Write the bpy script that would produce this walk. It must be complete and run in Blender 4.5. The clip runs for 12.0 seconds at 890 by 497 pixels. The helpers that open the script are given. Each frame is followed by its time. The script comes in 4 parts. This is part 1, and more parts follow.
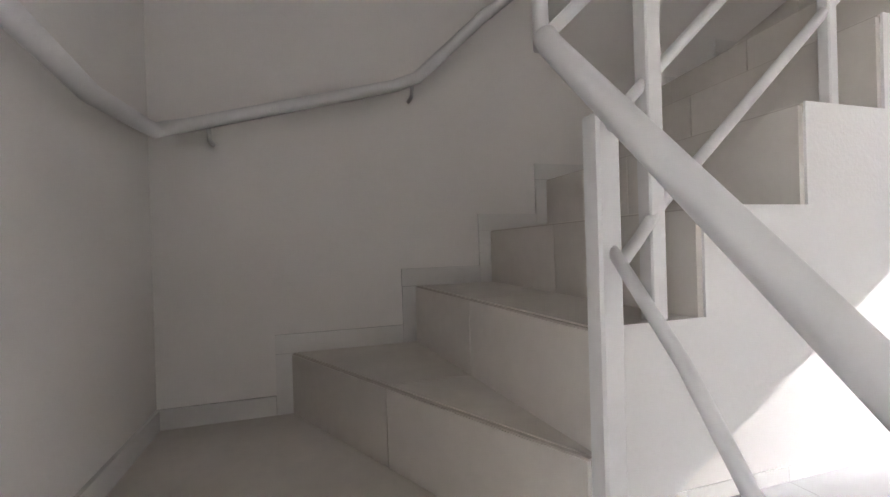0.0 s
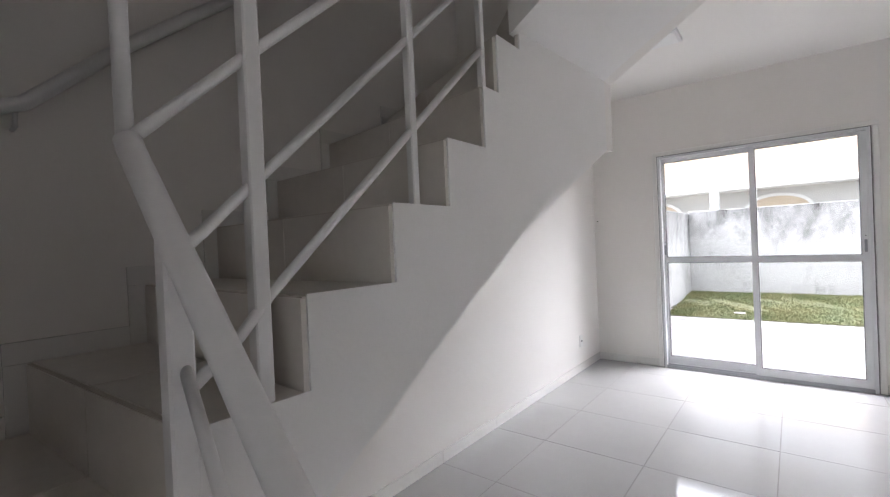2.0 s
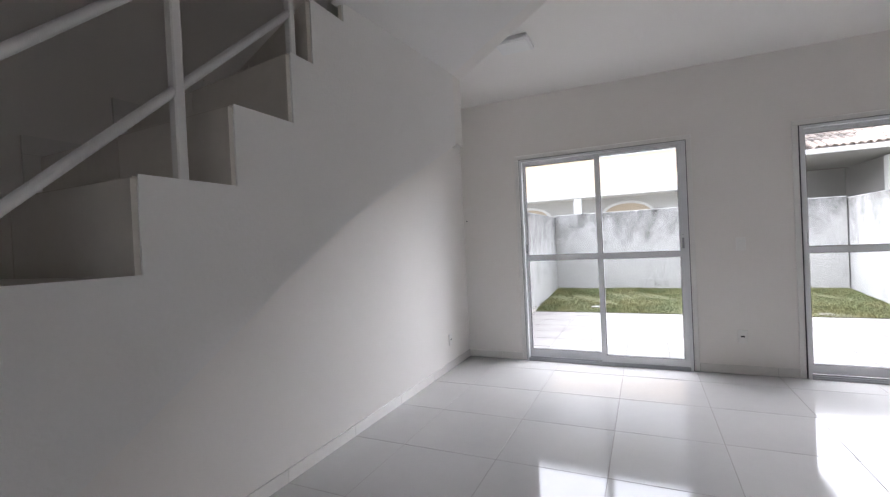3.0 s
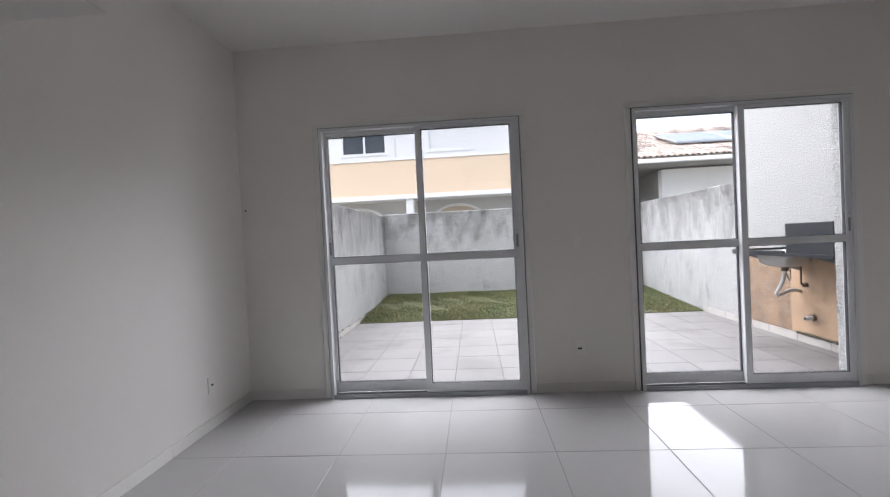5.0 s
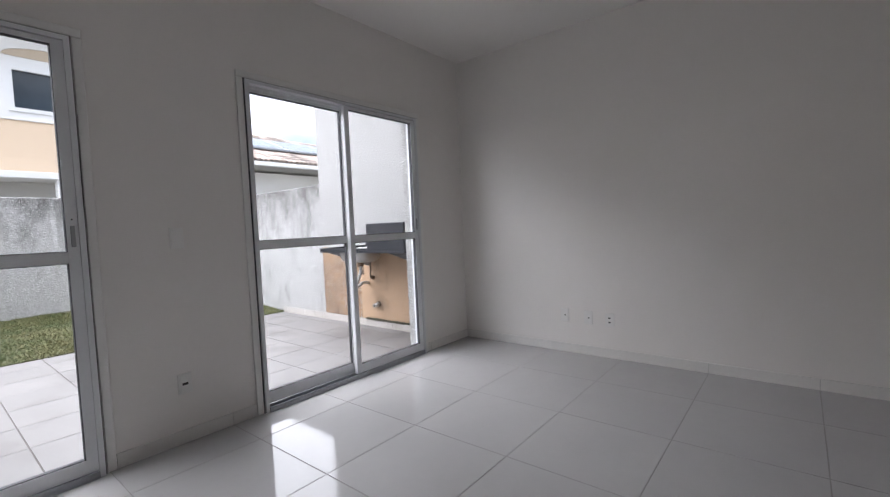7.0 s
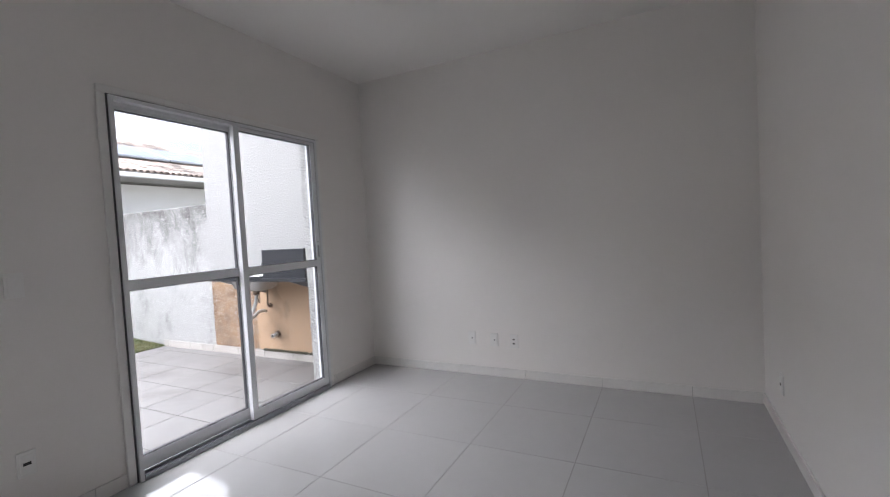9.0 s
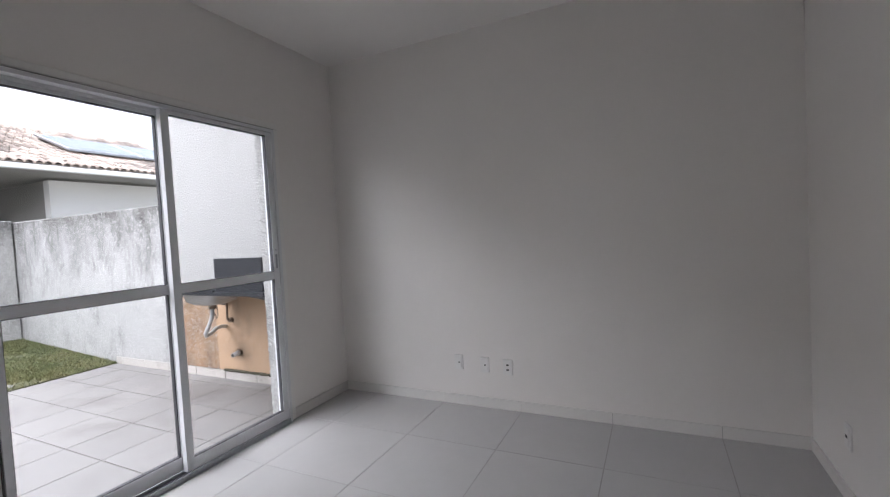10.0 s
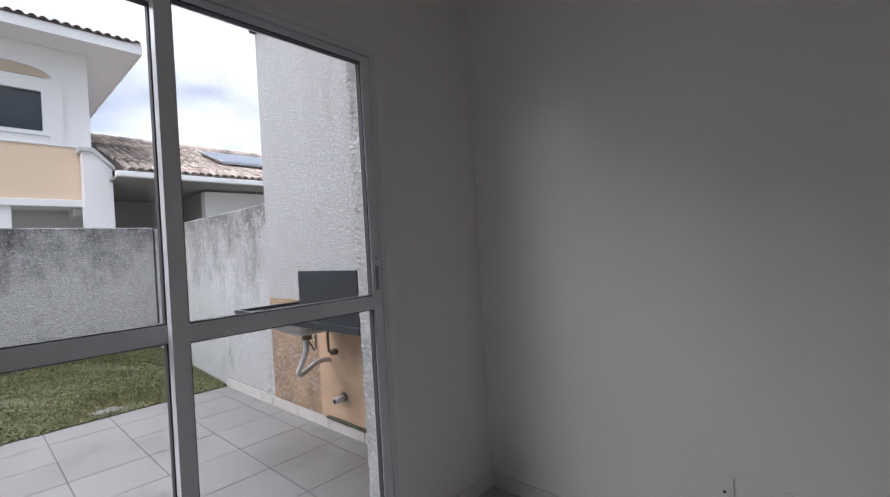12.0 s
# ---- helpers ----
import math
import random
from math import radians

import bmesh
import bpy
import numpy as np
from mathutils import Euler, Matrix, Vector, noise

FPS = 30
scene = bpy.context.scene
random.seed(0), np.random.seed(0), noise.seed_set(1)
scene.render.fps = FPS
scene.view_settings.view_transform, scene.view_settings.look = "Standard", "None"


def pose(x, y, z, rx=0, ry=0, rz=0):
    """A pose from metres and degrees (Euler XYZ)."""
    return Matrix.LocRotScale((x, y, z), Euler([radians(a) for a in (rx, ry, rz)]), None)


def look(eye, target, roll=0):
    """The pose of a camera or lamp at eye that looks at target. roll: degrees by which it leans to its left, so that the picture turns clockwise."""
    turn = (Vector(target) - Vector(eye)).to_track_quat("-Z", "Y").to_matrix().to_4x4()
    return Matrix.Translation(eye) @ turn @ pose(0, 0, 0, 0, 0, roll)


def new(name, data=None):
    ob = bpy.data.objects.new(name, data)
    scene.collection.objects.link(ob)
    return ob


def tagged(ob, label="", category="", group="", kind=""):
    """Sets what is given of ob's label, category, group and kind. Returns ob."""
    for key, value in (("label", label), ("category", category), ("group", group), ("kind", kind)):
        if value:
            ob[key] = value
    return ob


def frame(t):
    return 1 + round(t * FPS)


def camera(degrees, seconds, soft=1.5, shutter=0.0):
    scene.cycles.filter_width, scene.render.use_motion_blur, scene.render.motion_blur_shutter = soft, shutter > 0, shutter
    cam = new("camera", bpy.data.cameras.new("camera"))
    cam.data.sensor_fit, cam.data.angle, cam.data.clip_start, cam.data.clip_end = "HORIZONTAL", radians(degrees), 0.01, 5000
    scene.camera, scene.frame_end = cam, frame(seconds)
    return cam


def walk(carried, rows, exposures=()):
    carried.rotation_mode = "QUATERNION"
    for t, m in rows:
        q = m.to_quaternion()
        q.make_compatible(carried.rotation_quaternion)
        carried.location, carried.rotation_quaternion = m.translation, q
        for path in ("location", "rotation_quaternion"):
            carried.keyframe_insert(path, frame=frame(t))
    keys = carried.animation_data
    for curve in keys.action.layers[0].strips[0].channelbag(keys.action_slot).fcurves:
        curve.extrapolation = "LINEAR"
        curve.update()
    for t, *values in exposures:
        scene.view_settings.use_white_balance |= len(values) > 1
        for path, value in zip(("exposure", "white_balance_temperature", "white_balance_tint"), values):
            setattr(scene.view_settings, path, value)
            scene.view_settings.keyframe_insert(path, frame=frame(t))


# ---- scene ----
cam = camera(90.9, 12.0, soft=1.25)
PATH = [
    (0, (0.311, 0.443, 1.187), (-1.6, 1.034, 1.179), -1.7),
    (0.5, (0.338, 0.495, 1.254), (-1.457, 1.377, 1.235), -2.0),
    (1, (0.373, 0.524, 1.301), (-1.235, 1.714, 1.285), -2.1),
    (1.5, (0.427, 0.547, 1.331), (-1.012, 1.936, 1.319), -2.4),
    (2, (0.489, 0.582, 1.333), (-0.758, 2.146, 1.318), -2.5),
    (2.5, (0.554, 0.655, 1.313), (-0.484, 2.364, 1.296), -2.7),
    (3, (0.609, 0.818, 1.28), (-0.219, 2.638, 1.259), -2.7),
    (3.2, (0.623, 0.905, 1.263), (-0.15, 2.749, 1.244), -2.7),
    (5, (0.599, 2.029, 1.206), (0.469, 4.024, 1.171), -2.8),
    (5.5, (0.593, 2.345, 1.134), (0.698, 4.342, 1.094), -2.7),
    (6, (0.599, 2.575, 1.063), (1.163, 4.494, 1.006), -2.7),
    (6.5, (0.58, 2.724, 1.061), (1.708, 4.373, 0.98), -2.7),
    (7, (0.429, 2.73, 1.159), (1.98, 3.989, 1.055), -2.5),
    (7.2, (0.392, 2.681, 1.205), (2.046, 3.799, 1.09), -2.6),
    (9, (0.492, 2.774, 1.292), (2.278, 3.671, 1.214), -3.2),
    (9.5, (0.745, 2.817, 1.317), (2.541, 3.695, 1.241), -3.2),
    (10, (1.034, 2.958, 1.331), (2.836, 3.823, 1.254), -3.1),
    (10.5, (1.332, 3.132, 1.335), (3.123, 4.019, 1.278), -3.3),
    (11, (1.657, 3.377, 1.329), (3.411, 4.338, 1.287), -3.2),
    (11.5, (1.957, 3.649, 1.324), (3.586, 4.808, 1.305), -3.2),
    (12, (2.187, 3.98, 1.292), (3.671, 5.321, 1.289), -3.3),
]
EXPOSURES = [(0.0, 6.51, 6510, 17), (0.5, 6.31, 6460, 17), (1.0, 5.47, 6260, 17), (1.5, 5.27, 6210, 16), (2.0, 5.21, 6360, 16), (3.0, 4.72, 6300, 16), (5.0, 3.96, 6350, 16), (5.5, 3.85, 6300, 16), (6.5, 3.81, 6300, 16), (7.0, 3.95, 6300, 16), (9.0, 4.1, 6300, 16), (10.0, 3.98, 6300, 16), (11.0, 3.82, 6300, 16), (12.0, 3.27, 6250, 16)]
walk(cam, [(t, look(eye, target, roll)) for t, eye, target, roll in PATH], EXPOSURES)

# ---- world, sun and exposure ----
world = bpy.data.worlds.new("sky")
scene.world = world
world.use_nodes = True
wn, wl = world.node_tree.nodes, world.node_tree.links
wn.clear()
SUN_ELEV, SUN_AZ = 36.0, -35.0      # degrees; azimuth clockwise from +y
w_out = wn.new("ShaderNodeOutputWorld")
w_bg = wn.new("ShaderNodeBackground")
w_sky = wn.new("ShaderNodeTexSky")
w_sky.sky_type, w_sky.sun_disc = "NISHITA", False
w_sky.sun_elevation, w_sky.sun_rotation = radians(SUN_ELEV), radians(SUN_AZ)
w_sky.air_density, w_sky.dust_density = 1.0, 0.8
w_co = wn.new("ShaderNodeTexCoord")
w_map = wn.new("ShaderNodeMapping")
w_map.inputs["Scale"].default_value = (1.0, 1.0, 2.6)
w_map.inputs["Location"].default_value = (3.7, 1.2, 0.4)
w_noise = wn.new("ShaderNodeTexNoise")
w_noise.inputs["Scale"].default_value, w_noise.inputs["Detail"].default_value = 2.3, 7.0
w_ramp = wn.new("ShaderNodeValToRGB")
w_ramp.color_ramp.elements[0].position, w_ramp.color_ramp.elements[1].position = 0.40, 0.60
w_mix = wn.new("ShaderNodeMix")
w_mix.data_type = "RGBA"
w_mix.inputs[7].default_value = (2.75, 2.82, 2.95, 1)
w_bg.inputs["Strength"].default_value = 0.066
wl.new(w_co.outputs["Generated"], w_map.inputs["Vector"])
wl.new(w_map.outputs["Vector"], w_noise.inputs["Vector"])
wl.new(w_noise.outputs["Fac"], w_ramp.inputs["Fac"])
wl.new(w_ramp.outputs["Color"], w_mix.inputs[0])
w_dim = wn.new("ShaderNodeVectorMath")
w_dim.operation = "SCALE"
w_dim.inputs["Scale"].default_value = 0.2
wl.new(w_sky.outputs["Color"], w_dim.inputs[0])
wl.new(w_dim.outputs[0], w_mix.inputs[6])
wl.new(w_mix.outputs[2], w_bg.inputs["Color"])
wl.new(w_bg.outputs["Background"], w_out.inputs["Surface"])

sun_data = bpy.data.lights.new("sun", "SUN")
sun_data.energy, sun_data.angle, sun_data.color = 1.5, radians(156), (0.995, 0.992, 1.0)
sun = new("sun", sun_data)
_e, _a = radians(SUN_ELEV), radians(SUN_AZ)
sun.matrix_world = look((40 * math.cos(_e) * math.sin(_a), 40 * math.cos(_e) * math.cos(_a), 40 * math.sin(_e)), (0, 0, 0))


# ---- materials ----
def material(name, base, rough=0.6, vary=0.08, scale=3.0, fine=60.0, bump=0.1, metal=0.0, spec=0.5, dirt=None, dirt_at=(0.55, 0.75), dirt_scale=1.2, piece=0.0, bump_scale=None):
    """A painted, stony or metal surface: coarse and fine variation, dirt patches, fine relief, gloss variation."""
    m = bpy.data.materials.new(name)
    m.use_nodes = True
    n, l = m.node_tree.nodes, m.node_tree.links
    b = n["Principled BSDF"]
    geo = n.new("ShaderNodeNewGeometry")
    big = n.new("ShaderNodeTexNoise")
    big.inputs["Scale"].default_value, big.inputs["Detail"].default_value = scale, 5
    small = n.new("ShaderNodeTexNoise")
    small.inputs["Scale"].default_value, small.inputs["Detail"].default_value = fine, 3
    for t in (big, small):
        l.new(geo.outputs["Position"], t.inputs["Vector"])
    add = n.new("ShaderNodeMath")
    add.operation = "MULTIPLY_ADD"
    l.new(small.outputs["Fac"], add.inputs[0])
    add.inputs[1].default_value = 0.4
    l.new(big.outputs["Fac"], add.inputs[2])
    rng = n.new("ShaderNodeMapRange")
    rng.inputs["From Min"].default_value, rng.inputs["From Max"].default_value = 0.4, 1.0
    rng.inputs["To Min"].default_value, rng.inputs["To Max"].default_value = 1 - vary, 1 + vary
    l.new(add.outputs[0], rng.inputs["Value"])
    col = n.new("ShaderNodeVectorMath")
    col.operation = "SCALE"
    col.inputs[0].default_value = base
    l.new(rng.outputs[0], col.inputs["Scale"])
    colour = col.outputs[0]
    if piece:
        info = n.new("ShaderNodeObjectInfo")
        pr = n.new("ShaderNodeMapRange")
        pr.inputs["To Min"].default_value, pr.inputs["To Max"].default_value = 1 - piece, 1 + piece
        l.new(info.outputs["Random"], pr.inputs["Value"])
        c2 = n.new("ShaderNodeVectorMath")
        c2.operation = "SCALE"
        l.new(colour, c2.inputs[0])
        l.new(pr.outputs[0], c2.inputs["Scale"])
        colour = c2.outputs[0]
    if dirt:
        dn = n.new("ShaderNodeTexNoise")
        dn.inputs["Scale"].default_value, dn.inputs["Detail"].default_value = dirt_scale, 8
        dn.inputs["Roughness"].default_value = 0.65
        l.new(geo.outputs["Position"], dn.inputs["Vector"])
        dr = n.new("ShaderNodeMapRange")
        dr.inputs["From Min"].default_value, dr.inputs["From Max"].default_value = dirt_at
        l.new(dn.outputs["Fac"], dr.inputs["Value"])
        mx = n.new("ShaderNodeMix")
        mx.data_type = "RGBA"
        l.new(dr.outputs[0], mx.inputs[0])
        l.new(colour, mx.inputs[6])
        mx.inputs[7].default_value = (*dirt, 1)
        colour = mx.outputs[2]
    l.new(colour, b.inputs["Base Color"])
    rr = n.new("ShaderNodeMapRange")
    rr.inputs["To Min"].default_value, rr.inputs["To Max"].default_value = rough * 0.85, min(1, rough * 1.15)
    l.new(big.outputs["Fac"], rr.inputs["Value"])
    l.new(rr.outputs[0], b.inputs["Roughness"])
    b.inputs["Metallic"].default_value = metal
    b.inputs["Specular IOR Level"].default_value = spec
    if bump:
        bt = small
        if bump_scale:
            bt = n.new("ShaderNodeTexNoise")
            bt.inputs["Scale"].default_value, bt.inputs["Detail"].default_value = bump_scale, 4
            l.new(geo.outputs["Position"], bt.inputs["Vector"])
        bp = n.new("ShaderNodeBump")
        bp.inputs["Strength"].default_value, bp.inputs["Distance"].default_value = bump, 0.01
        l.new(bt.outputs["Fac"], bp.inputs["Height"])
        l.new(bp.outputs["Normal"], b.inputs["Normal"])
    return m


def roughcast(name, base, dark, stain, top=None, speck_size=32, speck_share=0.55, speck_tone=None, speck_cover=0.85):
    """Thrown render: coarse crumbs in relief, grime in upright streaks; mould along a weathered coping when top is given."""
    m = bpy.data.materials.new(name)
    m.use_nodes = True
    n, l = m.node_tree.nodes, m.node_tree.links
    b = n["Principled BSDF"]
    geo = n.new("ShaderNodeNewGeometry")
    crumb = n.new("ShaderNodeTexNoise")
    crumb.inputs["Scale"].default_value, crumb.inputs["Detail"].default_value = 42, 4
    crumb.inputs["Roughness"].default_value = 0.7
    l.new(geo.outputs["Position"], crumb.inputs["Vector"])
    mp = n.new("ShaderNodeMapping")
    mp.inputs["Scale"].default_value = (1.6, 1.6, 0.9)
    l.new(geo.outputs["Position"], mp.inputs["Vector"])
    st = n.new("ShaderNodeTexNoise")
    st.inputs["Scale"].default_value, st.inputs["Detail"].default_value = 2.1, 10
    st.inputs["Roughness"].default_value = 0.74
    l.new(mp.outputs[0], st.inputs["Vector"])
    fac = st.outputs["Fac"]
    if top is not None:
        sep = n.new("ShaderNodeSeparateXYZ")
        l.new(geo.outputs["Position"], sep.inputs[0])
        tr = n.new("ShaderNodeMapRange")
        tr.inputs["From Min"].default_value, tr.inputs["From Max"].default_value = top - 0.9, top + 0.02
        tr.inputs["To Min"].default_value, tr.inputs["To Max"].default_value = 0.0, 0.30
        l.new(sep.outputs["Z"], tr.inputs["Value"])
        ad = n.new("ShaderNodeMath")
        ad.operation = "ADD"
        l.new(fac, ad.inputs[0])
        l.new(tr.outputs[0], ad.inputs[1])
        fac = ad.outputs[0]
    sr = n.new("ShaderNodeMapRange")
    sr.inputs["From Min"].default_value, sr.inputs["From Max"].default_value = stain
    l.new(fac, sr.inputs["Value"])
    cr = n.new("ShaderNodeMapRange")
    cr.inputs["From Min"].default_value, cr.inputs["From Max"].default_value = 0.35, 0.65
    cr.inputs["To Min"].default_value, cr.inputs["To Max"].default_value = 0.76, 1.18
    l.new(crumb.outputs["Fac"], cr.inputs["Value"])
    mx = n.new("ShaderNodeMix")
    mx.data_type = "RGBA"
    l.new(sr.outputs[0], mx.inputs[0])
    mx.inputs[6].default_value, mx.inputs[7].default_value = (*base, 1), (*dark, 1)
    sc = n.new("ShaderNodeVectorMath")
    sc.operation = "SCALE"
    l.new(mx.outputs[2], sc.inputs[0])
    l.new(cr.outputs[0], sc.inputs["Scale"])
    l.new(sc.outputs[0], b.inputs["Base Color"])
    speck = n.new("ShaderNodeTexVoronoi")
    speck.inputs["Scale"].default_value = speck_size
    warp = n.new("ShaderNodeVectorMath")
    warp.operation = "MULTIPLY_ADD"
    warp.inputs[1].default_value = (0.02, 0.02, 0.02)
    l.new(crumb.outputs["Color"], warp.inputs[0])
    l.new(geo.outputs["Position"], warp.inputs[2])
    l.new(warp.outputs[0], speck.inputs["Vector"])
    sk = n.new("ShaderNodeMapRange")
    sk.inputs["From Min"].default_value, sk.inputs["From Max"].default_value = 0.18, 0.42
    sk.inputs["To Min"].default_value, sk.inputs["To Max"].default_value = 1.0, 0.0
    l.new(speck.outputs["Distance"], sk.inputs["Value"])
    pick = n.new("ShaderNodeMath")
    pick.operation = "GREATER_THAN"
    pick.inputs[1].default_value = 1 - speck_share
    l.new(speck.outputs["Color"], pick.inputs[0])
    both = n.new("ShaderNodeMath")
    both.operation = "MULTIPLY"
    l.new(sk.outputs[0], both.inputs[0])
    l.new(pick.outputs[0], both.inputs[1])
    half = n.new("ShaderNodeMath")
    half.operation = "MULTIPLY"
    half.inputs[1].default_value = speck_cover
    l.new(both.outputs[0], half.inputs[0])
    lite = n.new("ShaderNodeMix")
    lite.data_type = "RGBA"
    l.new(half.outputs[0], lite.inputs[0])
    l.new(sc.outputs[0], lite.inputs[6])
    if speck_tone:
        lite.inputs[7].default_value = (speck_tone, speck_tone * 0.985, speck_tone * 0.96, 1)
    else:
        pale = n.new("ShaderNodeVectorMath")
        pale.operation = "SCALE"
        pale.inputs["Scale"].default_value = 1.45
        l.new(sc.outputs[0], pale.inputs[0])
        l.new(pale.outputs[0], lite.inputs[7])
    l.new(lite.outputs[2], b.inputs["Base Color"])
    b.inputs["Roughness"].default_value = 0.95
    bp = n.new("ShaderNodeBump")
    bp.inputs["Strength"].default_value, bp.inputs["Distance"].default_value = 0.6, 0.012
    lift = n.new("ShaderNodeMath")
    lift.operation = "MULTIPLY_ADD"
    lift.inputs[1].default_value = 0.5
    l.new(both.outputs[0], lift.inputs[0])
    l.new(crumb.outputs["Fac"], lift.inputs[2])
    l.new(lift.outputs[0], bp.inputs["Height"])
    l.new(bp.outputs["Normal"], b.inputs["Normal"])
    return m


def glass(name, tint=(0.84, 0.855, 0.862)):
    """Thin window glass: clear with a slight tint, and a gloss that grows towards grazing angles."""
    m = bpy.data.materials.new(name)
    m.use_nodes = True
    n, l = m.node_tree.nodes, m.node_tree.links
    n.remove(n["Principled BSDF"])
    clear = n.new("ShaderNodeBsdfTransparent")
    clear.inputs["Color"].default_value = (*tint, 1)
    gloss = n.new("ShaderNodeBsdfAnisotropic")
    gloss.inputs["Roughness"].default_value = 0.0
    facing = n.new("ShaderNodeLayerWeight")
    facing.inputs["Blend"].default_value = 0.5
    power = n.new("ShaderNodeMath")
    power.operation = "POWER"
    power.inputs[1].default_value = 4.0
    l.new(facing.outputs["Facing"], power.inputs[0])
    amount = n.new("ShaderNodeMath")
    amount.operation = "MULTIPLY_ADD"
    amount.inputs[1].default_value, amount.inputs[2].default_value = 0.5, 0.03
    l.new(power.outputs[0], amount.inputs[0])
    mix = n.new("ShaderNodeMixShader")
    l.new(amount.outputs[0], mix.inputs[0])
    l.new(clear.outputs[0], mix.inputs[1])
    l.new(gloss.outputs[0], mix.inputs[2])
    l.new(mix.outputs[0], n["Material Output"].inputs["Surface"])
    return m


def plain(name, base, rough=0.4, metal=0.0):
    return material(name, base, rough, vary=0.05, bump=0.03, metal=metal)


M_WALL = material("wall_paint", (0.825, 0.80, 0.767), 0.75, vary=0.025, scale=1.3, fine=180, bump=0.06)
M_CEIL = material("ceiling_paint", (0.815, 0.795, 0.765), 0.8, vary=0.02, scale=1.1, fine=160, bump=0.05)
M_STRING = material("stair_paint", (0.81, 0.80, 0.785), 0.7, vary=0.03, scale=2.0, fine=120, bump=0.08)
M_FLOOR = material("polished_porcelain", (0.47, 0.465, 0.455), 0.07, vary=0.03, scale=2.2, fine=14, bump=0.006, piece=0.02, spec=0.3, bump_scale=2.5)
M_GROUT = material("grout", (0.30, 0.29, 0.275), 0.9, vary=0.12, scale=5)
M_TREAD = material("stair_porcelain", (0.68, 0.635, 0.575), 0.3, vary=0.10, scale=4, fine=30, bump=0.02, piece=0.03)
M_RISER = material("riser_porcelain", (0.70, 0.66, 0.605), 0.3, vary=0.05, scale=4, fine=30, bump=0.02, dirt=(0.54, 0.50, 0.45), dirt_at=(0.42, 0.95), dirt_scale=4, piece=0.03)
M_SKIRT = material("skirting_porcelain", (0.80, 0.785, 0.755), 0.25, vary=0.04, scale=3, fine=40, bump=0.02, piece=0.02)
M_JOINT = material("stair_joint", (0.56, 0.51, 0.46), 0.9)
M_ALU = material("white_aluminium", (0.74, 0.75, 0.765), 0.34, vary=0.04, scale=6, fine=90, bump=0.02)
M_TRACK = material("aluminium_track", (0.36, 0.37, 0.39), 0.4, vary=0.08, metal=0.6)
M_SEAL = plain("dark_gasket", (0.05, 0.05, 0.055), 0.7)
# Dark grey for the shadow line round the door frames and the brush seals.
M_GAP_SEAL = plain("gap_shade_and_seal", (0.10, 0.10, 0.105), 0.7)
M_GLASS = glass("clear_glass")
M_RAIL = material("rail_enamel", (0.72, 0.71, 0.70), 0.35, vary=0.05, scale=9, fine=70, bump=0.03, dirt=(0.5, 0.46, 0.42), dirt_at=(0.68, 0.9), dirt_scale=6)
M_PLATE = plain("white_plastic", (0.82, 0.81, 0.785), 0.35)
M_HOLE = plain("socket_hole", (0.03, 0.03, 0.03), 0.6)
M_LAMPG = plain("frosted_diffuser", (0.80, 0.80, 0.79), 0.3)
M_LAMPS = plain("lamp_rim", (0.78, 0.78, 0.78), 0.4)
M_CAST_W = roughcast("roughcast_side_wall", (0.42, 0.415, 0.405), (0.10, 0.097, 0.09), (0.50, 0.86), top=1.8, speck_size=36, speck_share=0.5, speck_tone=0.70, speck_cover=0.7)
M_CAST_N = roughcast("roughcast_end_wall", (0.47, 0.465, 0.455), (0.085, 0.082, 0.076), (0.54, 0.90), top=1.82, speck_size=36, speck_share=0.5, speck_tone=0.62, speck_cover=0.6)
M_CAST_T = roughcast("roughcast_house_wall", (0.36, 0.354, 0.345), (0.25, 0.245, 0.235), (0.55, 0.95), speck_size=46, speck_share=0.5, speck_tone=0.58, speck_cover=0.75)
M_CAST_P = roughcast("roughcast_pier", (0.40, 0.395, 0.38), (0.20, 0.195, 0.185), (0.45, 0.85), speck_size=60, speck_share=0.6)
M_TAN = material("ochre_paint", (0.47, 0.315, 0.20), 0.85, vary=0.16, scale=3, fine=50, bump=0.15, dirt=(0.19, 0.135, 0.09), dirt_at=(0.49, 0.74), dirt_scale=3.2)
M_TANR = roughcast("ochre_roughcast", (0.34, 0.212, 0.123), (0.15, 0.105, 0.07), (0.42, 0.70), speck_size=52, speck_share=0.6, speck_tone=0.60, speck_cover=0.9)
M_YTILE = material("yard_tile", (0.21, 0.20, 0.19), 0.6, vary=0.10, scale=2.5, fine=40, bump=0.05, dirt=(0.115, 0.105, 0.096), dirt_at=(0.50, 0.80), dirt_scale=1.8, piece=0.06)
M_YSKIRT = material("yard_skirting_tile", (0.50, 0.465, 0.43), 0.6, vary=0.1, scale=3, fine=40, bump=0.05, dirt=(0.2, 0.18, 0.15), dirt_at=(0.52, 0.8), dirt_scale=4)
M_YGROUT = material("yard_grout", (0.10, 0.09, 0.077), 0.95, vary=0.4, scale=4)
M_SOIL = material("lawn_soil", (0.075, 0.078, 0.034), 0.95, vary=0.35, scale=5, fine=60, bump=0.5)
M_SOILSTONE = material("damp_stone", (0.17, 0.165, 0.15), 0.9, vary=0.25, scale=9, fine=60, bump=0.3)
M_MOSS = material("dark_moss", (0.055, 0.05, 0.03), 0.95, vary=0.4, scale=30, fine=120, bump=0.5)
M_GROUND = material("ground", (0.16, 0.15, 0.12), 0.95, vary=0.2, scale=0.6, fine=9, bump=0.2)
M_GRANITE = material("dark_granite", (0.030, 0.032, 0.037), 0.38, spec=0.35, vary=0.35, scale=40, fine=220, bump=0.02)
